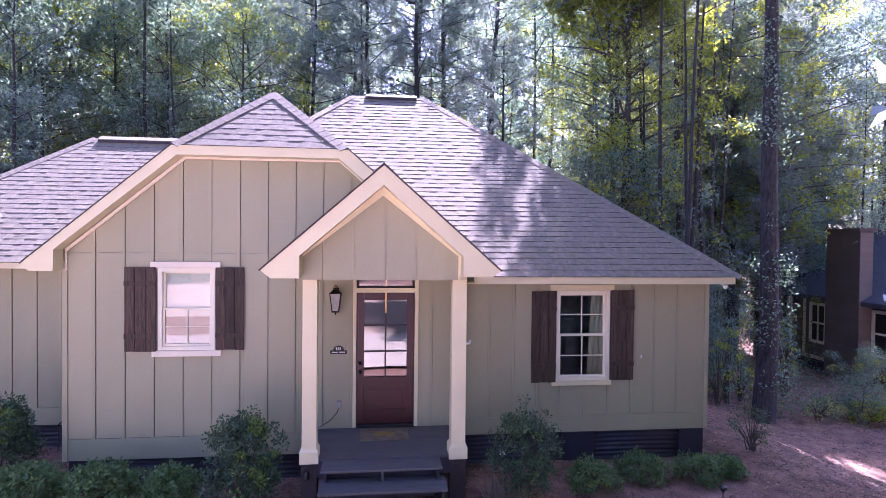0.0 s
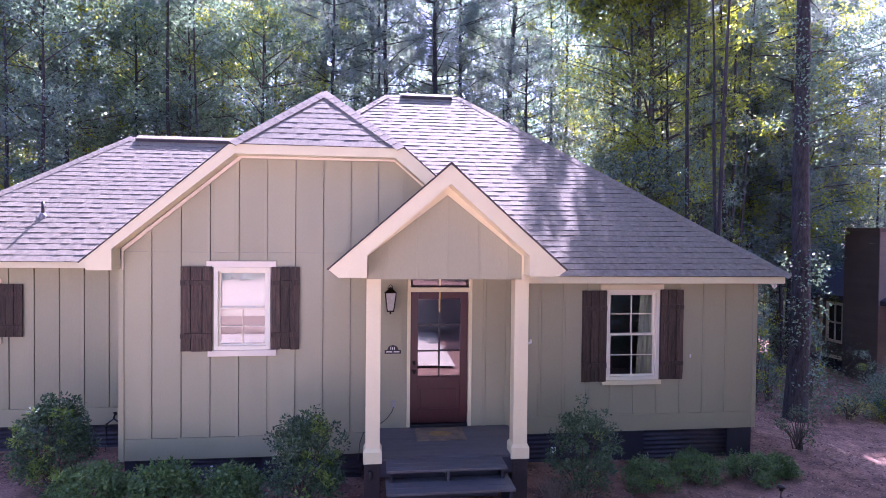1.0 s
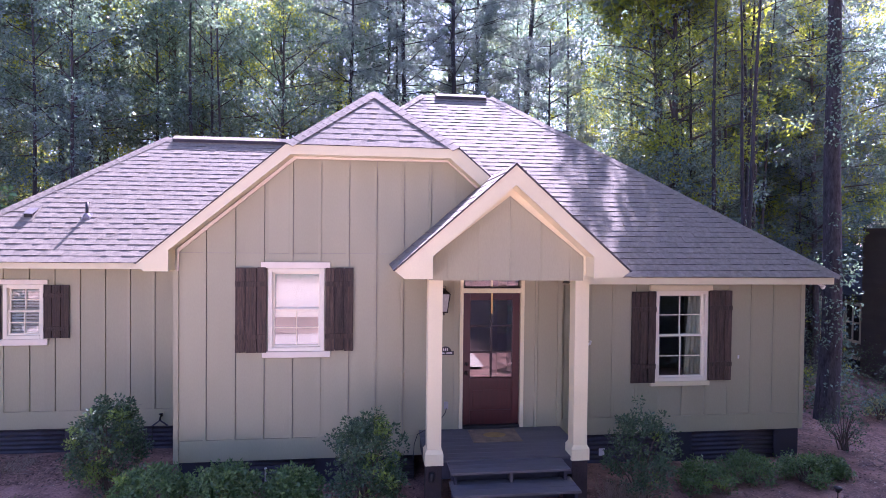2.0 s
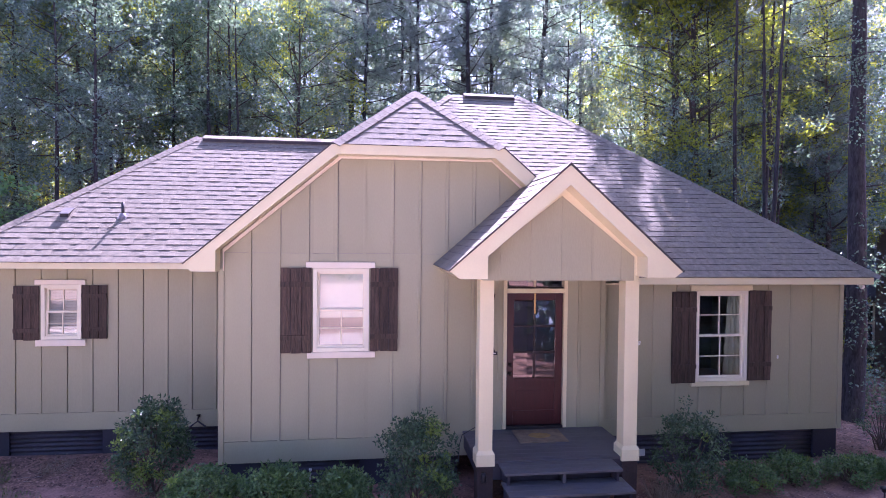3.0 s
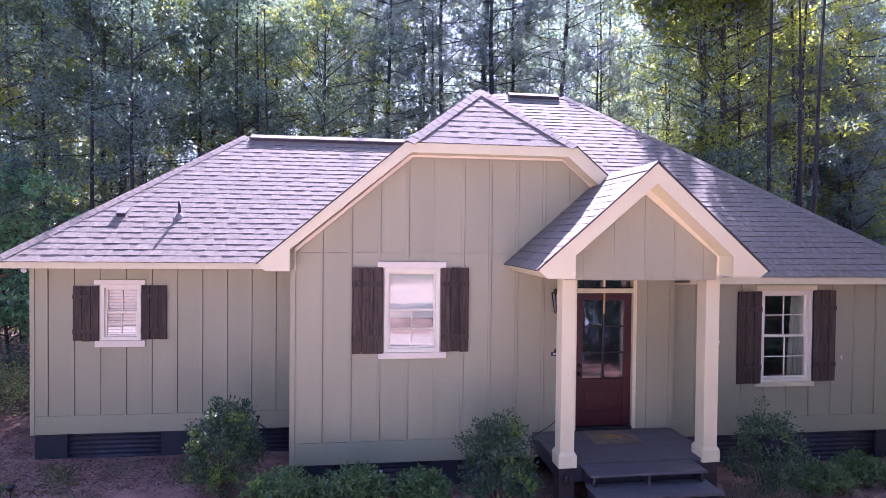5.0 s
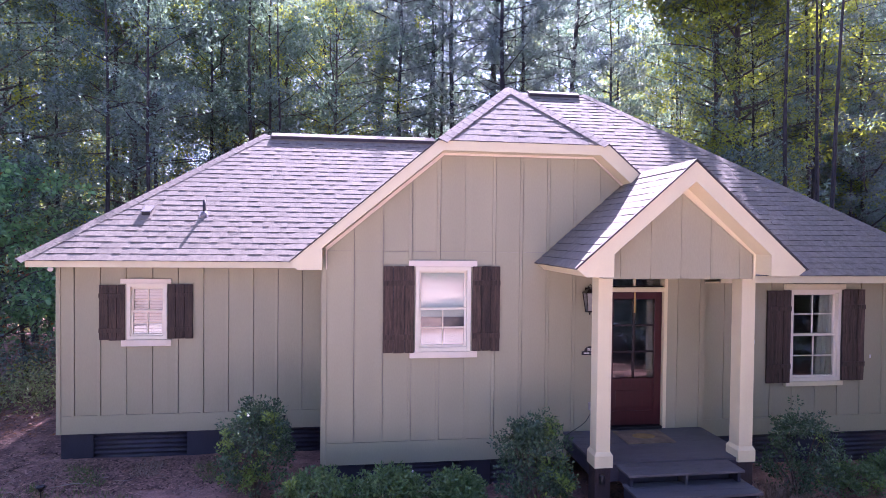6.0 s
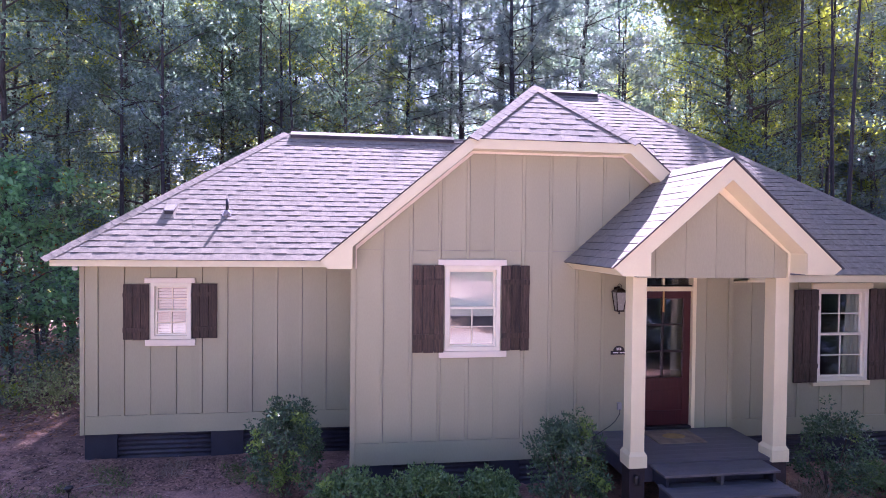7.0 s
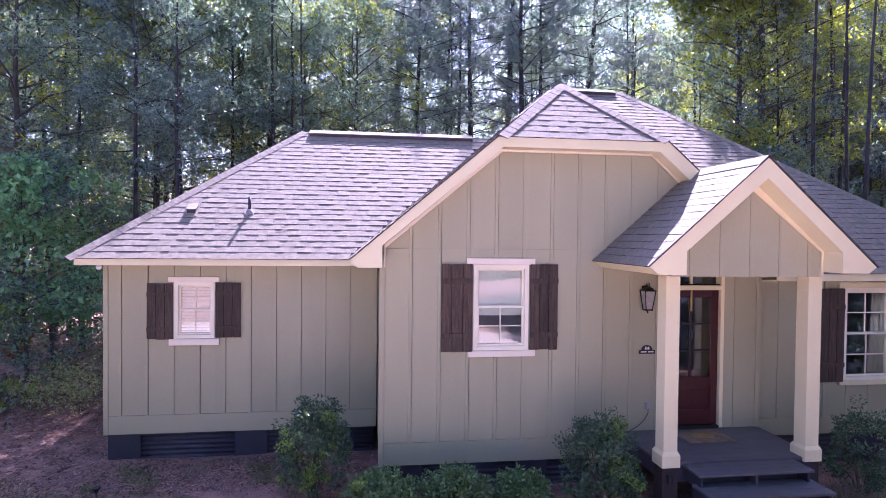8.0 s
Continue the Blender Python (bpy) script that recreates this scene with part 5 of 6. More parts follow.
# dark unseen wood across the lawn, south-east and south-west, added to cut sky light
for t_, x, y_, s in ((dense_a, 9.6, -6.4, 1.0), (dense_a, 11.6, -5.0, 0.95), (dense_a, 10.6, -12.5, 1.3), (dense_a, 9.6, -9, 1.3), (dense_a, 11.5, -17, 1.3), (dense_a, 13.2, -5.5, 1.3), (dense_a, -14.6, -3.0, 0.9), (dense_a, -16.2, -7.0, 1.0), (dense_a, -18.0, -11.5, 1.1), (dense_a, 13.0, -22, 1.2), (tall_a, 11.8, -7.5, 0.9), (tall_a, 7.0, -3.2, 1.0), (tall_a, 9.2, -1.0, 1.0), (tall_a, 5.2, -5.6, 1.05), (tall_a, 7.4, -7.0, 1.1)):
    plant(t_, x, y_, _rng.uniform(0, 360), s)
# bare trunks deeper in the wood
for x in range(-30, 34, 2):
    plant(_rng.choice([pole_a, pole_b]), x + _rng.uniform(-1, 1), _rng.uniform(15.5, 25), _rng.uniform(0, 360), _rng.uniform(0.9, 1.3))
for t_, x, y_, s in ((pole_c, 10.6, 10.4, 1.0), (pole_c, 11.3, 11.6, 1.1), (pole_c, 11.9, 12.6, 1.15), (pole_c, 9.6, 8.2, 1.0), (pole_c, 12.9, 12.0, 1.0), (pole_c, 8.9, 6.6, 0.9),
                     (tall_a, 8.0, 9.6, 1.0), (tall_a, 8.5, 11.8, 1.0), (under_a, 7.4, 8.9, 1.2), (under_a, 9.1, 10.6, 1.35), (oak_a, -5.8, 19.2, 0.95), (pine_c, -3.85, 18.9, 1.0), (under_a, -3.0, 15.6, 1.3), (under_b, -6.2, 16.2, 1.4), (maple_a, -16.8, 13.8, 0.95), (maple_a, -20.0, 14.6, 1.0), (pole_b, -6.9, 11.7, 0.95), (thin_a, -7.3, 12.2, 1.05), (pole_a, -7.7, 11.4, 0.95), (thin_a, -9.7, 7.7, 0.9), (thin_a, -10.8, 8.0, 0.9), (tall_a, 8.6, -12.0, 0.9), (oak_a, -8.8, 15.4, 0.95), (oak_b, -7.2, 16.6, 1.0), (tall_a, -12.8, 13.6, 0.9), (pine_a, 15.2, 14.4, 1.0), (oak_b, 13.0, 16.8, 1.1), (pine_b, 18.0, 15.4, 0.8), (pine_b, 15.6, 16.0, 0.85), (pine_b, 18.4, 17.2, 1.0), (pine_a, 16.9, 19.5, 1.0)):
    plant(t_, x, y_, _rng.uniform(0, 360), s)
# a full crown that closes the wood to the north-west
plant(oak_a, -9.6, 19.0, 150, 0.95)
# the wood behind the neighbouring house
for t_, x, y_, turn, s in ((oak_a, 15.2, 15.8, 20, 1.1), (oak_c, 18.0, 18.4, 95, 1.12), (oak_a, 20.6, 18.4, 170, 1.2), (oak_c, 23.6, 19.2, 240, 1.12), (oak_c, 27.5, 20.6, 310, 1.1), (shade_a, 16.4, 12.9, 50, 0.95)):
    plant(t_, x, y_, turn, s)
# slim trees behind the west corner
for t_, x, y_, s in ((thin_a, -10.4, 10.4, 1.0), (oak_b, -11.6, 11.6, 0.95)):
    plant(t_, x, y_, _rng.uniform(0, 360), s)
set_first(shade_a, 8.5, 9.5, 30, 1.0)
maple_b.matrix_basis = Matrix.Translation((8.5, 10.9, ground_height(8.5, 10.9) - 0.05)) @ Matrix.Scale(0.76, 4)
sweetgum.matrix_basis = Matrix.Translation((-12.6, 6.4, ground_height(-12.6, 6.4) - 0.05)) @ Matrix.Scale(0.95, 4)
set_first(dense_a, 6.5, -8.6, 20, 1.15)
set_first(thin_c, 13.4, 13.6, 60, 1.0)
# smaller unseen trees added to keep sky light off the east wall
for x, y_, s in ((5.7, -7.0, 0.65), (4.3, -8.4, 0.6), (7.4, -5.4, 0.55)):
    plant(dense_a, x, y_, 70 * x, s)
set_first(tall_a, 11.5, -12.5, 0, 1.0)
set_first(pole_a, -15.5, 13.5, 0, 1.0)
set_first(pole_b, 13.1, 14.4, 0, 1.0)
set_first(pole_c, 9.9, 11.6, 0, 1.0)
for t_, x, y_, s in ((oak_a, -17.5, 18.5, 1.0), (oak_b, -13.2, 17.4, 1.05), (oak_c, 19.0, 24.0, 1.3), (maple_a, 13.5, 16.2, 1.0), (under_a, 11.2, 14.2, 1.1), (under_b, 7.0, 12.4, 1.1),
                     (thin_a, -9.5, 13.2, 1.1), (pine_a, 1.6, 15.2, 0.95), (pine_b, 22.0, 20.0, 1.0), (pine_c, 4.6, 16.8, 0.95)):
    set_first(t_, x, y_, 40, s)
big_pine = pine(21, 21, 0.45, 3.2, 22, 14, 0.255, "big old pine with dark rugged bark beside the house")
big_pine.matrix_basis = Matrix.Translation((9.8, 4.6, ground_height(9.8, 4.6) - 0.05))

_iv = np.random.default_rng(91)
_ic = [(0.34 * math.cos(a), 0.34 * math.sin(a), h) for a, h in zip(_iv.uniform(2.6, 6.2, 60), _iv.uniform(0.8, 12, 60))]
data_part("ivy", quad_mesh("ivy", [(leaf_arrays(_iv, _ic, np.full(60, 0.34), 30, 0.085, 0.06), SWEETGUM)]), big_pine, label="climbing leafy vine")

# distant trees close the wood
_r = np.random.default_rng(77)
_c = np.stack([_r.uniform(-75, 44, 2300), _r.uniform(42, 56, 2300), _r.uniform(0, 1, 2300) ** 0.95 * 31 - 2.5], axis=1)
_c = _c[(_c[:, 2] < 19) | (np.abs(_c[:, 0] - 4) > 5) | (_r.uniform(0, 1, len(_c)) < 0.4)]
_c = _c[(np.abs(_c[:, 0] + 22) > 2.5) | (_c[:, 2] < 8) | (_c[:, 2] > 17)]
_e = np.stack([_r.uniform(44, 85, 330), _r.uniform(42, 56, 330), _r.uniform(0, 1, 330) * 17 - 2.5], axis=1)
_c = np.concatenate([_c, _e])
_low = np.stack([_r.uniform(-45, 55, 620), _r.uniform(25, 40, 620), _r.uniform(0, 1, 620) * 5.0 - 1.5], axis=1)
# far leaves keep the haze-tinted colours, with brighter shares for sunlit foliage
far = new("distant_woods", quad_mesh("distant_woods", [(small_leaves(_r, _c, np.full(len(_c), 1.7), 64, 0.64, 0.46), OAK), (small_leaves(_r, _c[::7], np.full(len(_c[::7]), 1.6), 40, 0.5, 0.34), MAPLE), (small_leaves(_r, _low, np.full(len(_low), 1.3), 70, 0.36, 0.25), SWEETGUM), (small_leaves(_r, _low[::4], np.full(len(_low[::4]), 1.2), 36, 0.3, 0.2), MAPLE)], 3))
tagged(far, "dark green mass of distant woodland", "woods", kind="stuff")


def shrub(name, seed, width, height, mat, new_mat, leaf, n_clumps, per, label, group, gap=0.0):
    """Stems from the ground carrying an uneven rounded head of small leaves."""
    rng = np.random.default_rng(seed)
    sh = empty(name, label, "shrub", group)
    bm = bmesh.new()
    cs, sp = [], []
    for i in range(n_clumps):
        d = rng.normal(size=3)
        d /= np.linalg.norm(d)
        d[2] = d[2] if d[2] > -0.75 else -d[2]
        q = rng.uniform(0.45, 1.0) ** 0.5
        r = 1 + rng.uniform(-0.22, 0.16)
        cs.append(Vector((d[0] * width / 2 * q * r, d[1] * width / 2 * q * r, height * 0.5 + d[2] * height * 0.47 * q * r)))
        sp.append(rng.uniform(0.06, 0.13) * (0.5 + 0.5 * width))
    for i in range(0, n_clumps, max(1, n_clumps // 14)):
        c = cs[i]
        tube(bm, [(rng.normal(0, 0.04), rng.normal(0, 0.04), -0.08), (c.x * 0.35, c.y * 0.35, c.z * 0.5), (c.x * 0.9, c.y * 0.9, c.z)], [0.014, 0.010, 0.004], 5)
    part("stem", bm, TWIG, sh)
    k = max(1, int(n_clumps * (gap or 0.13)))
    order = sorted(range(n_clumps), key=lambda i: rng.random() + (0.6 if cs[i].y > 0 else 0))
    a, b = order[k:], order[:k]
    groups = [(leaf_arrays(rng, [cs[i] for i in a], [sp[i] for i in a], per, leaf, leaf * 0.48, droop=-0.2, up=0.8, flat=0.9), mat)]
    groups.append((leaf_arrays(rng, [cs[i] for i in b], [sp[i] * 0.8 for i in b], per, leaf, leaf * 0.48, droop=-0.3, up=0.8), new_mat))
    data_part("foliage", quad_mesh("foliage", groups), sh)
    return sh


def put_shrub(sh, x, y_, turn=0):
    sh.matrix_basis = Matrix.Translation((x, y_, ground_height(x, y_))) @ pose(0, 0, 0, 0, 0, turn)


HOLLY_LABEL = "rounded holly shrub with glossy leaves and bright new growth"
put_shrub(shrub("holly_shrub", 31, 1.0, 1.40, HOLLY, HOLLY_NEW, 0.054, 160, 52, HOLLY_LABEL, "tall shrubs along the house"), -5.54, -0.06)
put_shrub(shrub("holly_shrub", 32, 0.98, 1.40, HOLLY, HOLLY_NEW, 0.054, 160, 52, HOLLY_LABEL, "tall shrubs along the house"), -1.88, -1.12, 80)
put_shrub(shrub("holly_shrub", 33, 1.0, 1.34, HOLLY, HOLLY_NEW, 0.052, 130, 38, "open holly shrub with darker glossy leaves", "tall shrubs along the house", 0.02), 1.95, -1.05, 30)
put_shrub(shrub("holly_shrub", 34, 0.72, 0.78, HOLLY, HOLLY_NEW, 0.045, 64, 14, "sparse young holly seedling on bare ground", "tall shrubs along the house", 0.02), 6.5, 0.5, 30)
for i, (x, y_) in enumerate(((12.9, 5.0), (13.6, 5.3), (14.2, 4.7), (-12.4, 5.0), (-9.9, 5.9))):
    put_shrub(shrub("wild_shrub", 61 + i, 1.45, 0.62, SWEETGUM, MAPLE, 0.09, 55, 24, "loose wild shrub with sunlit yellow-green leaves", "wild shrubs", 0.55), x, y_, i * 40)
for i, (x, y_, h) in enumerate(((9.15, 5.7, 2.0), (9.75, 6.2, 2.5), (10.4, 6.6, 1.6), (12.0, 6.9, 2.3), (12.8, 7.9, 2.6), (8.6, 5.9, 1.5))):
    put_shrub(shrub("wild_shrub", 81 + i, 0.85, h, SWEETGUM, MAPLE, 0.085, 44, 13, "spindly wild sapling with a few yellow-green leaves", "wild shrubs", 0.35), x, y_, i * 55)
for i, (x, y_, w) in enumerate(((11.2, 4.6, 1.1), (11.9, 5.2, 0.9), (10.5, 5.6, 0.8))):
    put_shrub(shrub("wild_shrub", 91 + i, w, 0.5, SWEETGUM, PALE_LEAF, 0.075, 44, 16, "low pale weedy shrub on the shaded ground", "wild shrubs", 0.5), x, y_, i * 35)
LOW_LABEL = "low clipped boxwood mound with dense green leaves"
for i, (x, y_, w, h) in enumerate(((-4.64, -1.0, 0.92, 0.72), (-3.68, -1.0, 0.92, 0.72), (-2.86, -0.98, 0.74, 0.64))):
    put_shrub(shrub("boxwood_shrub", 41 + i, w, h, BOXWOOD, HOLLY_NEW, 0.055, 130, 60, LOW_LABEL, "low shrubs along the house", 0.03), x, y_, i * 70)
for i, (x, y_, w, h) in enumerate(((3.1, -0.74, 0.80, 0.43), (3.95, -0.52, 0.78, 0.41), (4.85, -0.6, 0.78, 0.38), (5.42, -0.46, 0.52, 0.27))):
    put_shrub(shrub("boxwood_shrub", 51 + i, w, h, BOXWOOD, HOLLY_NEW, 0.05, 78, 40, "low spreading boxwood with loose uneven green leaves", "low shrubs along the house", 0.05), x, y_, i * 50)


def blades(name, seed, n, x0, x1, y0, y1, height, width, mat, label, category, keep=lambda x, y: True, spread=0.5):
    rng = np.random.default_rng(seed)
    p = []
    while len(p) < n:
        x, y_ = rng.uniform(x0, x1), rng.uniform(y0, y1)
        if keep(x, y_):
            p.append((x, y_, ground_height(x, y_)))
    p = np.array(p)
    d = rng.normal(size=(n, 3)) * spread
    d[:, 2] = 1
    d /= np.linalg.norm(d, axis=1)[:, None]
    s = np.cross(d, rng.normal(size=(n, 3)))
    s /= np.linalg.norm(s, axis=1)[:, None]
    ln = height * rng.uniform(0.5, 1.2, (n, 1))
    v = np.empty((n, 4, 3))
    v[:, 0], v[:, 1], v[:, 2], v[:, 3] = p - s * width, p + s * width, p + d * ln + s * width * 0.3, p + d * ln - s * width * 0.3
    ob = new(name, quad_mesh(name, [(v.reshape(-1, 3), mat)]))
    return tagged(ob, label, category, kind="stuff")


blades("lawn_grass", 61, 13000, -13.5, -6.2, -2.6, 2.2, 0.07, 0.004, GRASS, "short green lawn grass at the edge of the bed", "grass",
       keep=lambda x, y: y < 0.72 - 0.3 * max(0, x + 9.3) + 0.5 * max(0, -x - 9.3) + 0.08 * math.sin(x * 3))
blades("dry_grass", 62, 700, 1.40, 1.95, -1.32, -0.95, 0.34, 0.0042, STRAW, "tuft of dry straw-coloured grass in the bed", "grass", spread=0.45)
blades("green_weeds", 64, 500, -8.8, -6.2, 0.45, 1.2, 0.13, 0.004, GRASS, "low green weeds in the bare bed", "weeds", spread=0.9,
       keep=lambda x, y: math.sin(x * 3.1 + 2) + math.sin(x * 7.3 + y * 5) > 0.7)
blades("dry_weeds", 63, 260, -8.6, -6.2, 0.75, 1.35, 0.16, 0.003, STRAW, "sparse dry weeds along the skirting", "weeds", spread=0.8,
       keep=lambda x, y: math.sin(x * 4.1) + math.sin(x * 9.3 + 1) > 0.6)


def litter(seed, n, x0, x1, y0, y1, size):
    rng = np.random.default_rng(seed)
    x, y_ = rng.uniform(x0, x1, n), rng.uniform(y0, y1, n)
    z = np.array([ground_height(a, b) for a, b in zip(x, y_)]) + 0.008
    p = np.stack([x, y_, z], axis=1)
    a = rng.uniform(0, 6.28, n)
    d = np.stack([np.cos(a), np.sin(a), rng.normal(0, 0.22, n)], axis=1)
    s = np.stack([-np.sin(a), np.cos(a), rng.normal(0, 0.25, n)], axis=1)
    ln = size * rng.uniform(0.5, 1.3, (n, 1))
    v = np.empty((n, 3, 3))
    v[:, 0], v[:, 1], v[:, 2] = p - d * ln * 0.5, p + s * ln * 0.4, p + d * ln * 0.5 - s * ln * 0.2
    v[:, :, 2] = np.maximum(v[:, :, 2], z[:, None] - 0.004)
    return v.reshape(-1, 3)


_ll = np.concatenate([litter(71, 9000, -10.5, 6.5, -2.2, 1.5, 0.06), litter(72, 34000, 5.6, 15, -3, 10, 0.06), litter(73, 12000, -14, -8.6, 0.3, 8, 0.08), litter(74, 5000, -9, -5.5, 0.3, 1.6, 0.06)])
_lp = np.concatenate([litter(75, 2600, 5.4, 13, -2.5, 8, 0.05), litter(76, 700, 1.2, 6.5, -2.2, 0.2, 0.04), litter(77, 900, -13, -8.6, 0.3, 7, 0.045), litter(78, 500, -8.6, -5, -1.5, 1.4, 0.035)])
tagged(new("fallen_leaves", quad_mesh("fallen_leaves", [(_ll, LITTER), (_lp, STRAW), (litter(79, 1100, -13, -9.2, 2.8, 5.4, 0.08), AUTUMN)], 3)), "scattered brown fallen leaves on the ground", "leaves", kind="stuff")

# dry twigs that fell on the roof and the bed
_tw = random.Random(17)
_bm = bmesh.new()
for _k, _n in (("wing_front", 13), ("main_front", 6)):
    _o, _u, _v, _nn = slope_frame(ROOFS[_k])
    for _i in range(_n):
        _p = _o + _u * (_tw.uniform(0.9, 3.2) if _k == "wing_front" else _tw.uniform(4.0, 8.0)) + _v * _tw.uniform(0.4, 2.0) + _nn * 0.02
        _a = _tw.uniform(0, 6.28)
        _d = (_u * math.cos(_a) + _v * math.sin(_a)) * _tw.uniform(0.03, 0.09)
        tube(_bm, [_p - _d, _p + _nn * 0.006, _p + _d], [0.002, 0.003, 0.0015], 4)
for _i in range(22):
    _x, _y = _tw.uniform(-9.8, -6.2), _tw.uniform(0.2, 1.4)
    _a = _tw.uniform(0, 6.28)
    _d = Vector((math.cos(_a), math.sin(_a), 0)) * _tw.uniform(0.04, 0.14)
    _p = Vector((_x, _y, ground_height(_x, _y) + 0.012))
    tube(_bm, [_p - _d, _p + Vector((0, 0, 0.01)), _p + _d], [0.003, 0.004, 0.002], 4)
tagged(link_mesh("fallen_twigs", _bm, TWIG_PALE), "pale dry twigs lying on the roof and the bed", "twigs", kind="stuff")
_bm = bmesh.new()
tube(_bm, [(-8.46, 0.52, -0.235), (-8.20, 0.58, -0.215), (-7.98, 0.60, -0.23)], [0.007, 0.009, 0.005], 6)
tagged(link_mesh("stick", _bm, TWIG_PALE), "dry bare stick lying in the bed", "stick")

# undergrowth at the foot of the wood
_uc = []
_ur = np.random.default_rng(88)
for _i in range(620):
    _x, _y = _ur.uniform(-24, 28), _ur.uniform(10.2, 22)
    _uc.append((_x, _y, ground_height(_x, _y) + _ur.uniform(0.1, 1.3)))
for _i in range(45):
    _x, _y = _ur.uniform(-18, -11), _ur.uniform(2.5, 10)
    _uc.append((_x, _y, ground_height(_x, _y) + _ur.uniform(0.1, 0.7)))
for _i in range(110):
    _x, _y = _ur.uniform(8, 17), _ur.uniform(4.5, 11)
    if _x - 8 < (_y - 2.0) * 1.3:
        _uc.append((_x, _y, ground_height(_x, _y) + _ur.uniform(0.05, 0.5)))
for _i in range(170):
    _x, _y = _ur.uniform(12.5, 28), _ur.uniform(12.5, 31)
    _uc.append((_x, _y, ground_height(_x, _y) + _ur.uniform(0.1, 2.2)))
# pale clumps imitate undergrowth caught by flecks of sun
_ul, _ua = [], []
for _i in range(84):
    _x, _y = _ur.uniform(-11.8, -9.5), _ur.uniform(4.0, 6.2)
    _ul.append((_x, _y, ground_height(_x, _y) + _ur.uniform(0.05, 0.75)))
for _i in range(26):
    _x, _y = _ur.uniform(-13.0, -9.8), _ur.uniform(4.6, 7.0)
    _ua.append((_x, _y, ground_height(_x, _y) + _ur.uniform(0.2, 3.8)))
_um = quad_mesh("undergrowth", [(small_leaves(_ur, _uc, np.full(len(_uc), 0.6), 60, 0.11, 0.065), HICKORY),
                                (small_leaves(_ur, _ul, np.full(len(_ul), 0.34), 34, 0.085, 0.05), PALE_LEAF),
                                (small_leaves(_ur, _ua, np.full(len(_ua), 0.3), 9, 0.10, 0.06), AUTUMN)], 3)
tagged(new("undergrowth", _um), "low leafy undergrowth at the edge of the wood", "undergrowth", kind="stuff")

# unseen wood across the drive, behind the viewpoint and west, added to dim skylight
_sr = np.random.default_rng(97)
_ang = _sr.uniform(-3.35, 0.10, 1500)
_rad = _sr.uniform(35, 44, 1500)
_sc = np.stack([-3 + 1.25 * _rad * np.cos(_ang), -4 + _rad * np.sin(_ang), _sr.uniform(0, 1, 1500) ** 1.1 * 28 - 0.5], axis=1)
_sc = _sc[_sc[:, 1] < -1]
tagged(new("skylight_blocking_woods", quad_mesh("skylight_blocking_woods", [(small_leaves(_sr, _sc, np.full(len(_sc), 1.8), 34, 1.0, 0.75), OAK)], 3)),
       "unseen green wall of trees added to block the low sky", "woods", kind="stuff")

# ---------------------------------------------------------------- neighbouring house
nb = empty("neighbour_house", "brown single-storey house with a boxed chimney among the trees", "house")
NX, NG = 15.2, -1.1
# full size and place, down the slope
NB_PLACE = Matrix.Translation((0.04, 2.24, -0.86)) @ Matrix.Scale(1.25, 4)
nb.matrix_basis = NB_PLACE


def nb_part(name, mat, x0, x1, y0, y1, z0, z1, label="", parent=None, bevel=0.0):
    return box_part(name, mat, parent or nb, x0, x1, y0, y1, z0, z1, bevel, label)


nb_part("foundation", SKIRT, NX + 0.1, NX + 7, 3.6, 10.7, NG - 0.6, NG + 0.5)
nb_wall = nb_part("wall", BROWN, NX + 0.05, NX + 7, 3.5, 10.8, NG + 0.45, 1.72)
for i in range(16):
    z = NG + 0.5 + i * 0.147
    bm = bmesh.new()
    prism(bm, [(NX, z), (NX + 0.045, z), (NX + 0.045, z + 0.16), (NX + 0.03, z + 0.16)], 3.5, 10.8)
    part("lap_board", bm, BROWN, nb_wall)
for a in ([(NX - 0.4, 3.1, 1.60), (NX - 0.4, 11.2, 1.60), (NX + 3.6, 11.2, 3.75), (NX + 3.6, 3.1, 3.75)], [(NX + 7.4, 11.2, 1.60), (NX + 7.4, 3.1, 1.60), (NX + 3.6, 3.1, 3.75), (NX + 3.6, 11.2, 3.75)]):
    bm = bmesh.new()
    slab(bm, a, 0.14)
    part("roof", bm, SLATE_ROOF, nb, "grey-blue shingled roof slope")
bm = bmesh.new()
prism(bm, [(NX, 1.72), (NX + 7, 1.72), (NX + 3.6, 3.6)], 3.55, 3.7)
part("gable", bm, BROWN, nb)
chim = nb_part("chimney", BROWN_DARK, NX - 0.44, NX, 7.28, 8.56, NG - 0.4, 3.80, "tall boxed chimney clad in brown siding")
for i in range(31):
    z = NG + 0.2 + i * 0.15
    nb_part("chimney_board", BROWN_DARK, NX - 0.462, NX - 0.441, 7.25, 8.59, z, z + 0.146, parent=chim)
    # lighter tan boards put the light on this face into the colour
    nb_part("chimney_board", CHIMNEY_LIT, NX - 0.439, NX - 0.005, 7.252, 7.279, z, z + 0.146, parent=chim)
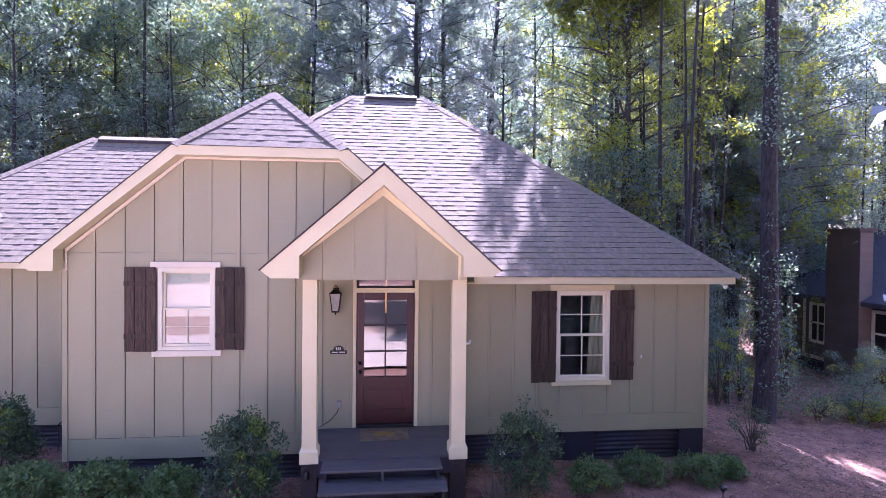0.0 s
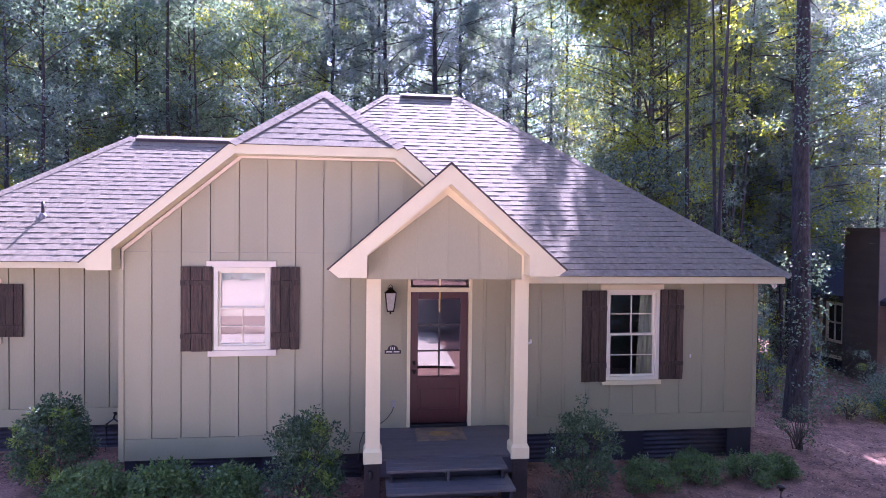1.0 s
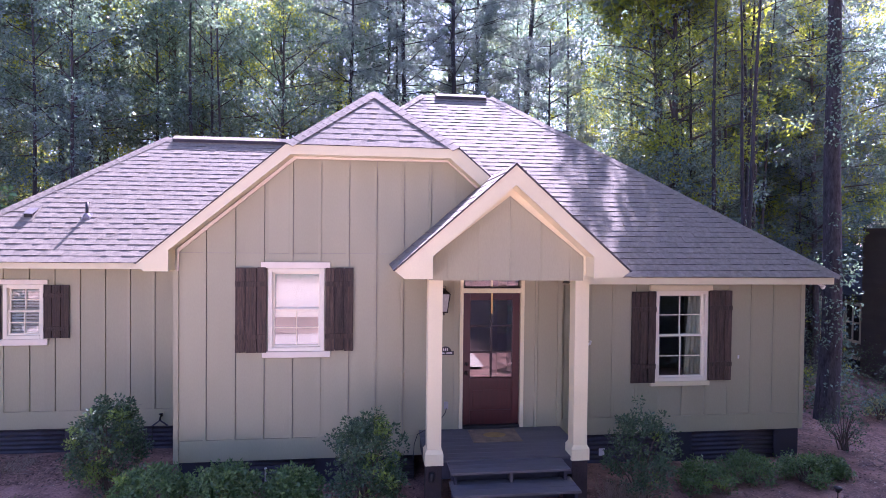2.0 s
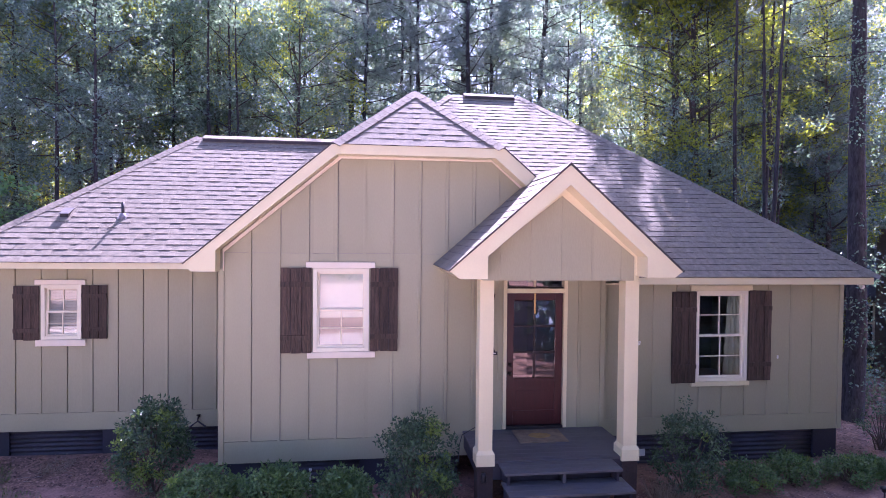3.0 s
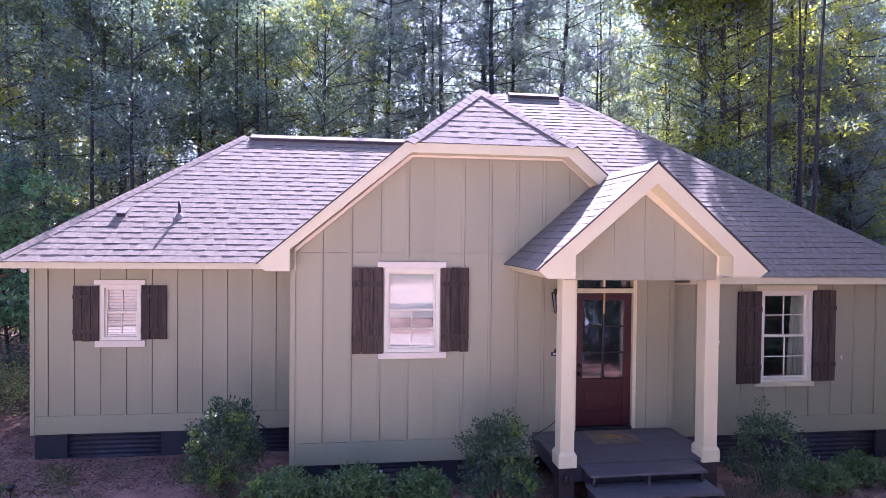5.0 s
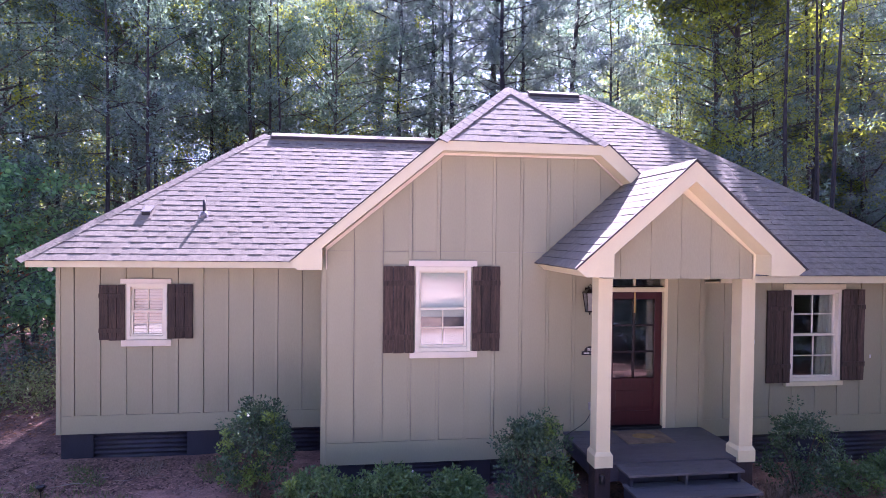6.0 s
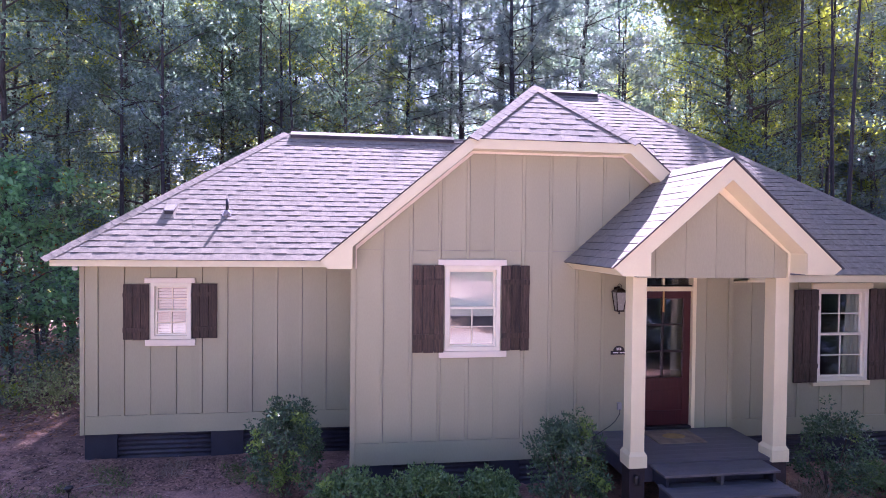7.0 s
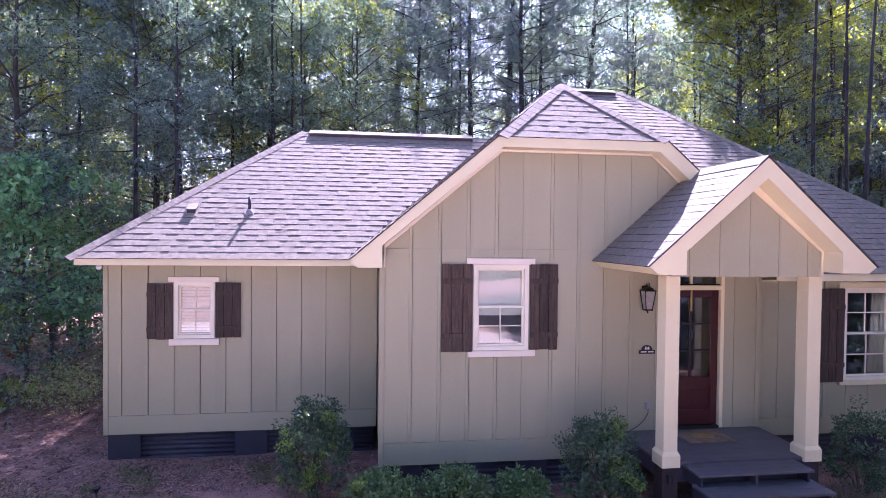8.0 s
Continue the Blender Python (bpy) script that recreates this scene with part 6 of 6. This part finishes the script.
nb_part("chimney_cap", BROWN, NX - 0.52, NX + 0.08, 7.2, 8.64, 3.801, 3.88, parent=chim)
for y0, y1, z0, z1 in ((9.0, 9.78, -0.08, 1.33), (6.1, 7.2, -0.08, 1.36)):
    w = new("window")
    w.parent = nb
    w["label"] = "white-framed window in the brown wall"
    for a in ((y0, y0 + 0.1, z0, z1), (y1 - 0.1, y1, z0, z1), (y0 + 0.1, y1 - 0.1, z1 - 0.1, z1), (y0 + 0.1, y1 - 0.1, z0, z0 + 0.1), (y0 + 0.1, y1 - 0.1, (z0 + z1) / 2 - 0.03, (z0 + z1) / 2 + 0.03),
              ((y0 + y1) / 2 - 0.02, (y0 + y1) / 2 + 0.02, z0 + 0.1, z1 - 0.1)):
        nb_part("frame", WHITE, NX - 0.06, NX - 0.002, a[0], a[1], a[2], a[3], parent=w)
    nb_part("pane", BLACK, NX - 0.02, NX - 0.003, y0 + 0.1, y1 - 0.1, z0 + 0.1, z1 - 0.1, parent=w)
for y0 in (8.72, 10.0):
    nb_part("trim_board", CREAM, NX - 0.035, NX - 0.001, y0, y0 + 0.11, NG + 0.45, 1.6)
nb_part("sill_band", CREAM, NX - 0.03, NX - 0.001, 8.84, 9.99, NG + 0.45, NG + 0.57)
for y0 in (7.45, 8.2):
    nb_part("pier", CREAM, NX - 0.35, NX - 0.25, y0, y0 + 0.1, NG - 0.5, NG - 0.38)
nb_part("corner_board", CREAM, NX - 0.03, NX + 0.1, 10.7, 10.85, NG + 0.45, 1.6)


# stair railing at the far end of the neighbouring house
rail = empty("stair_railing", "dark wooden stair railing beside the brown house", "railing")
rail.matrix_basis = NB_PLACE @ Matrix.Translation((15.0, 11.1, -1.15))
for _i in range(9):
    _y = _i * 0.13
    box_part("baluster" if _i not in (0, 8) else "post", BLACK, rail, -0.02, 0.02, _y - 0.02, _y + 0.02, 0.0 if _i == 0 else _y * 0.6, 0.92 + _y * 0.62)
_bm = bmesh.new()
tube(_bm, [(0, -0.08, 0.87), (0, 1.14, 1.63)], [0.045, 0.045], 6)
part("handrail", _bm, BLACK, rail)
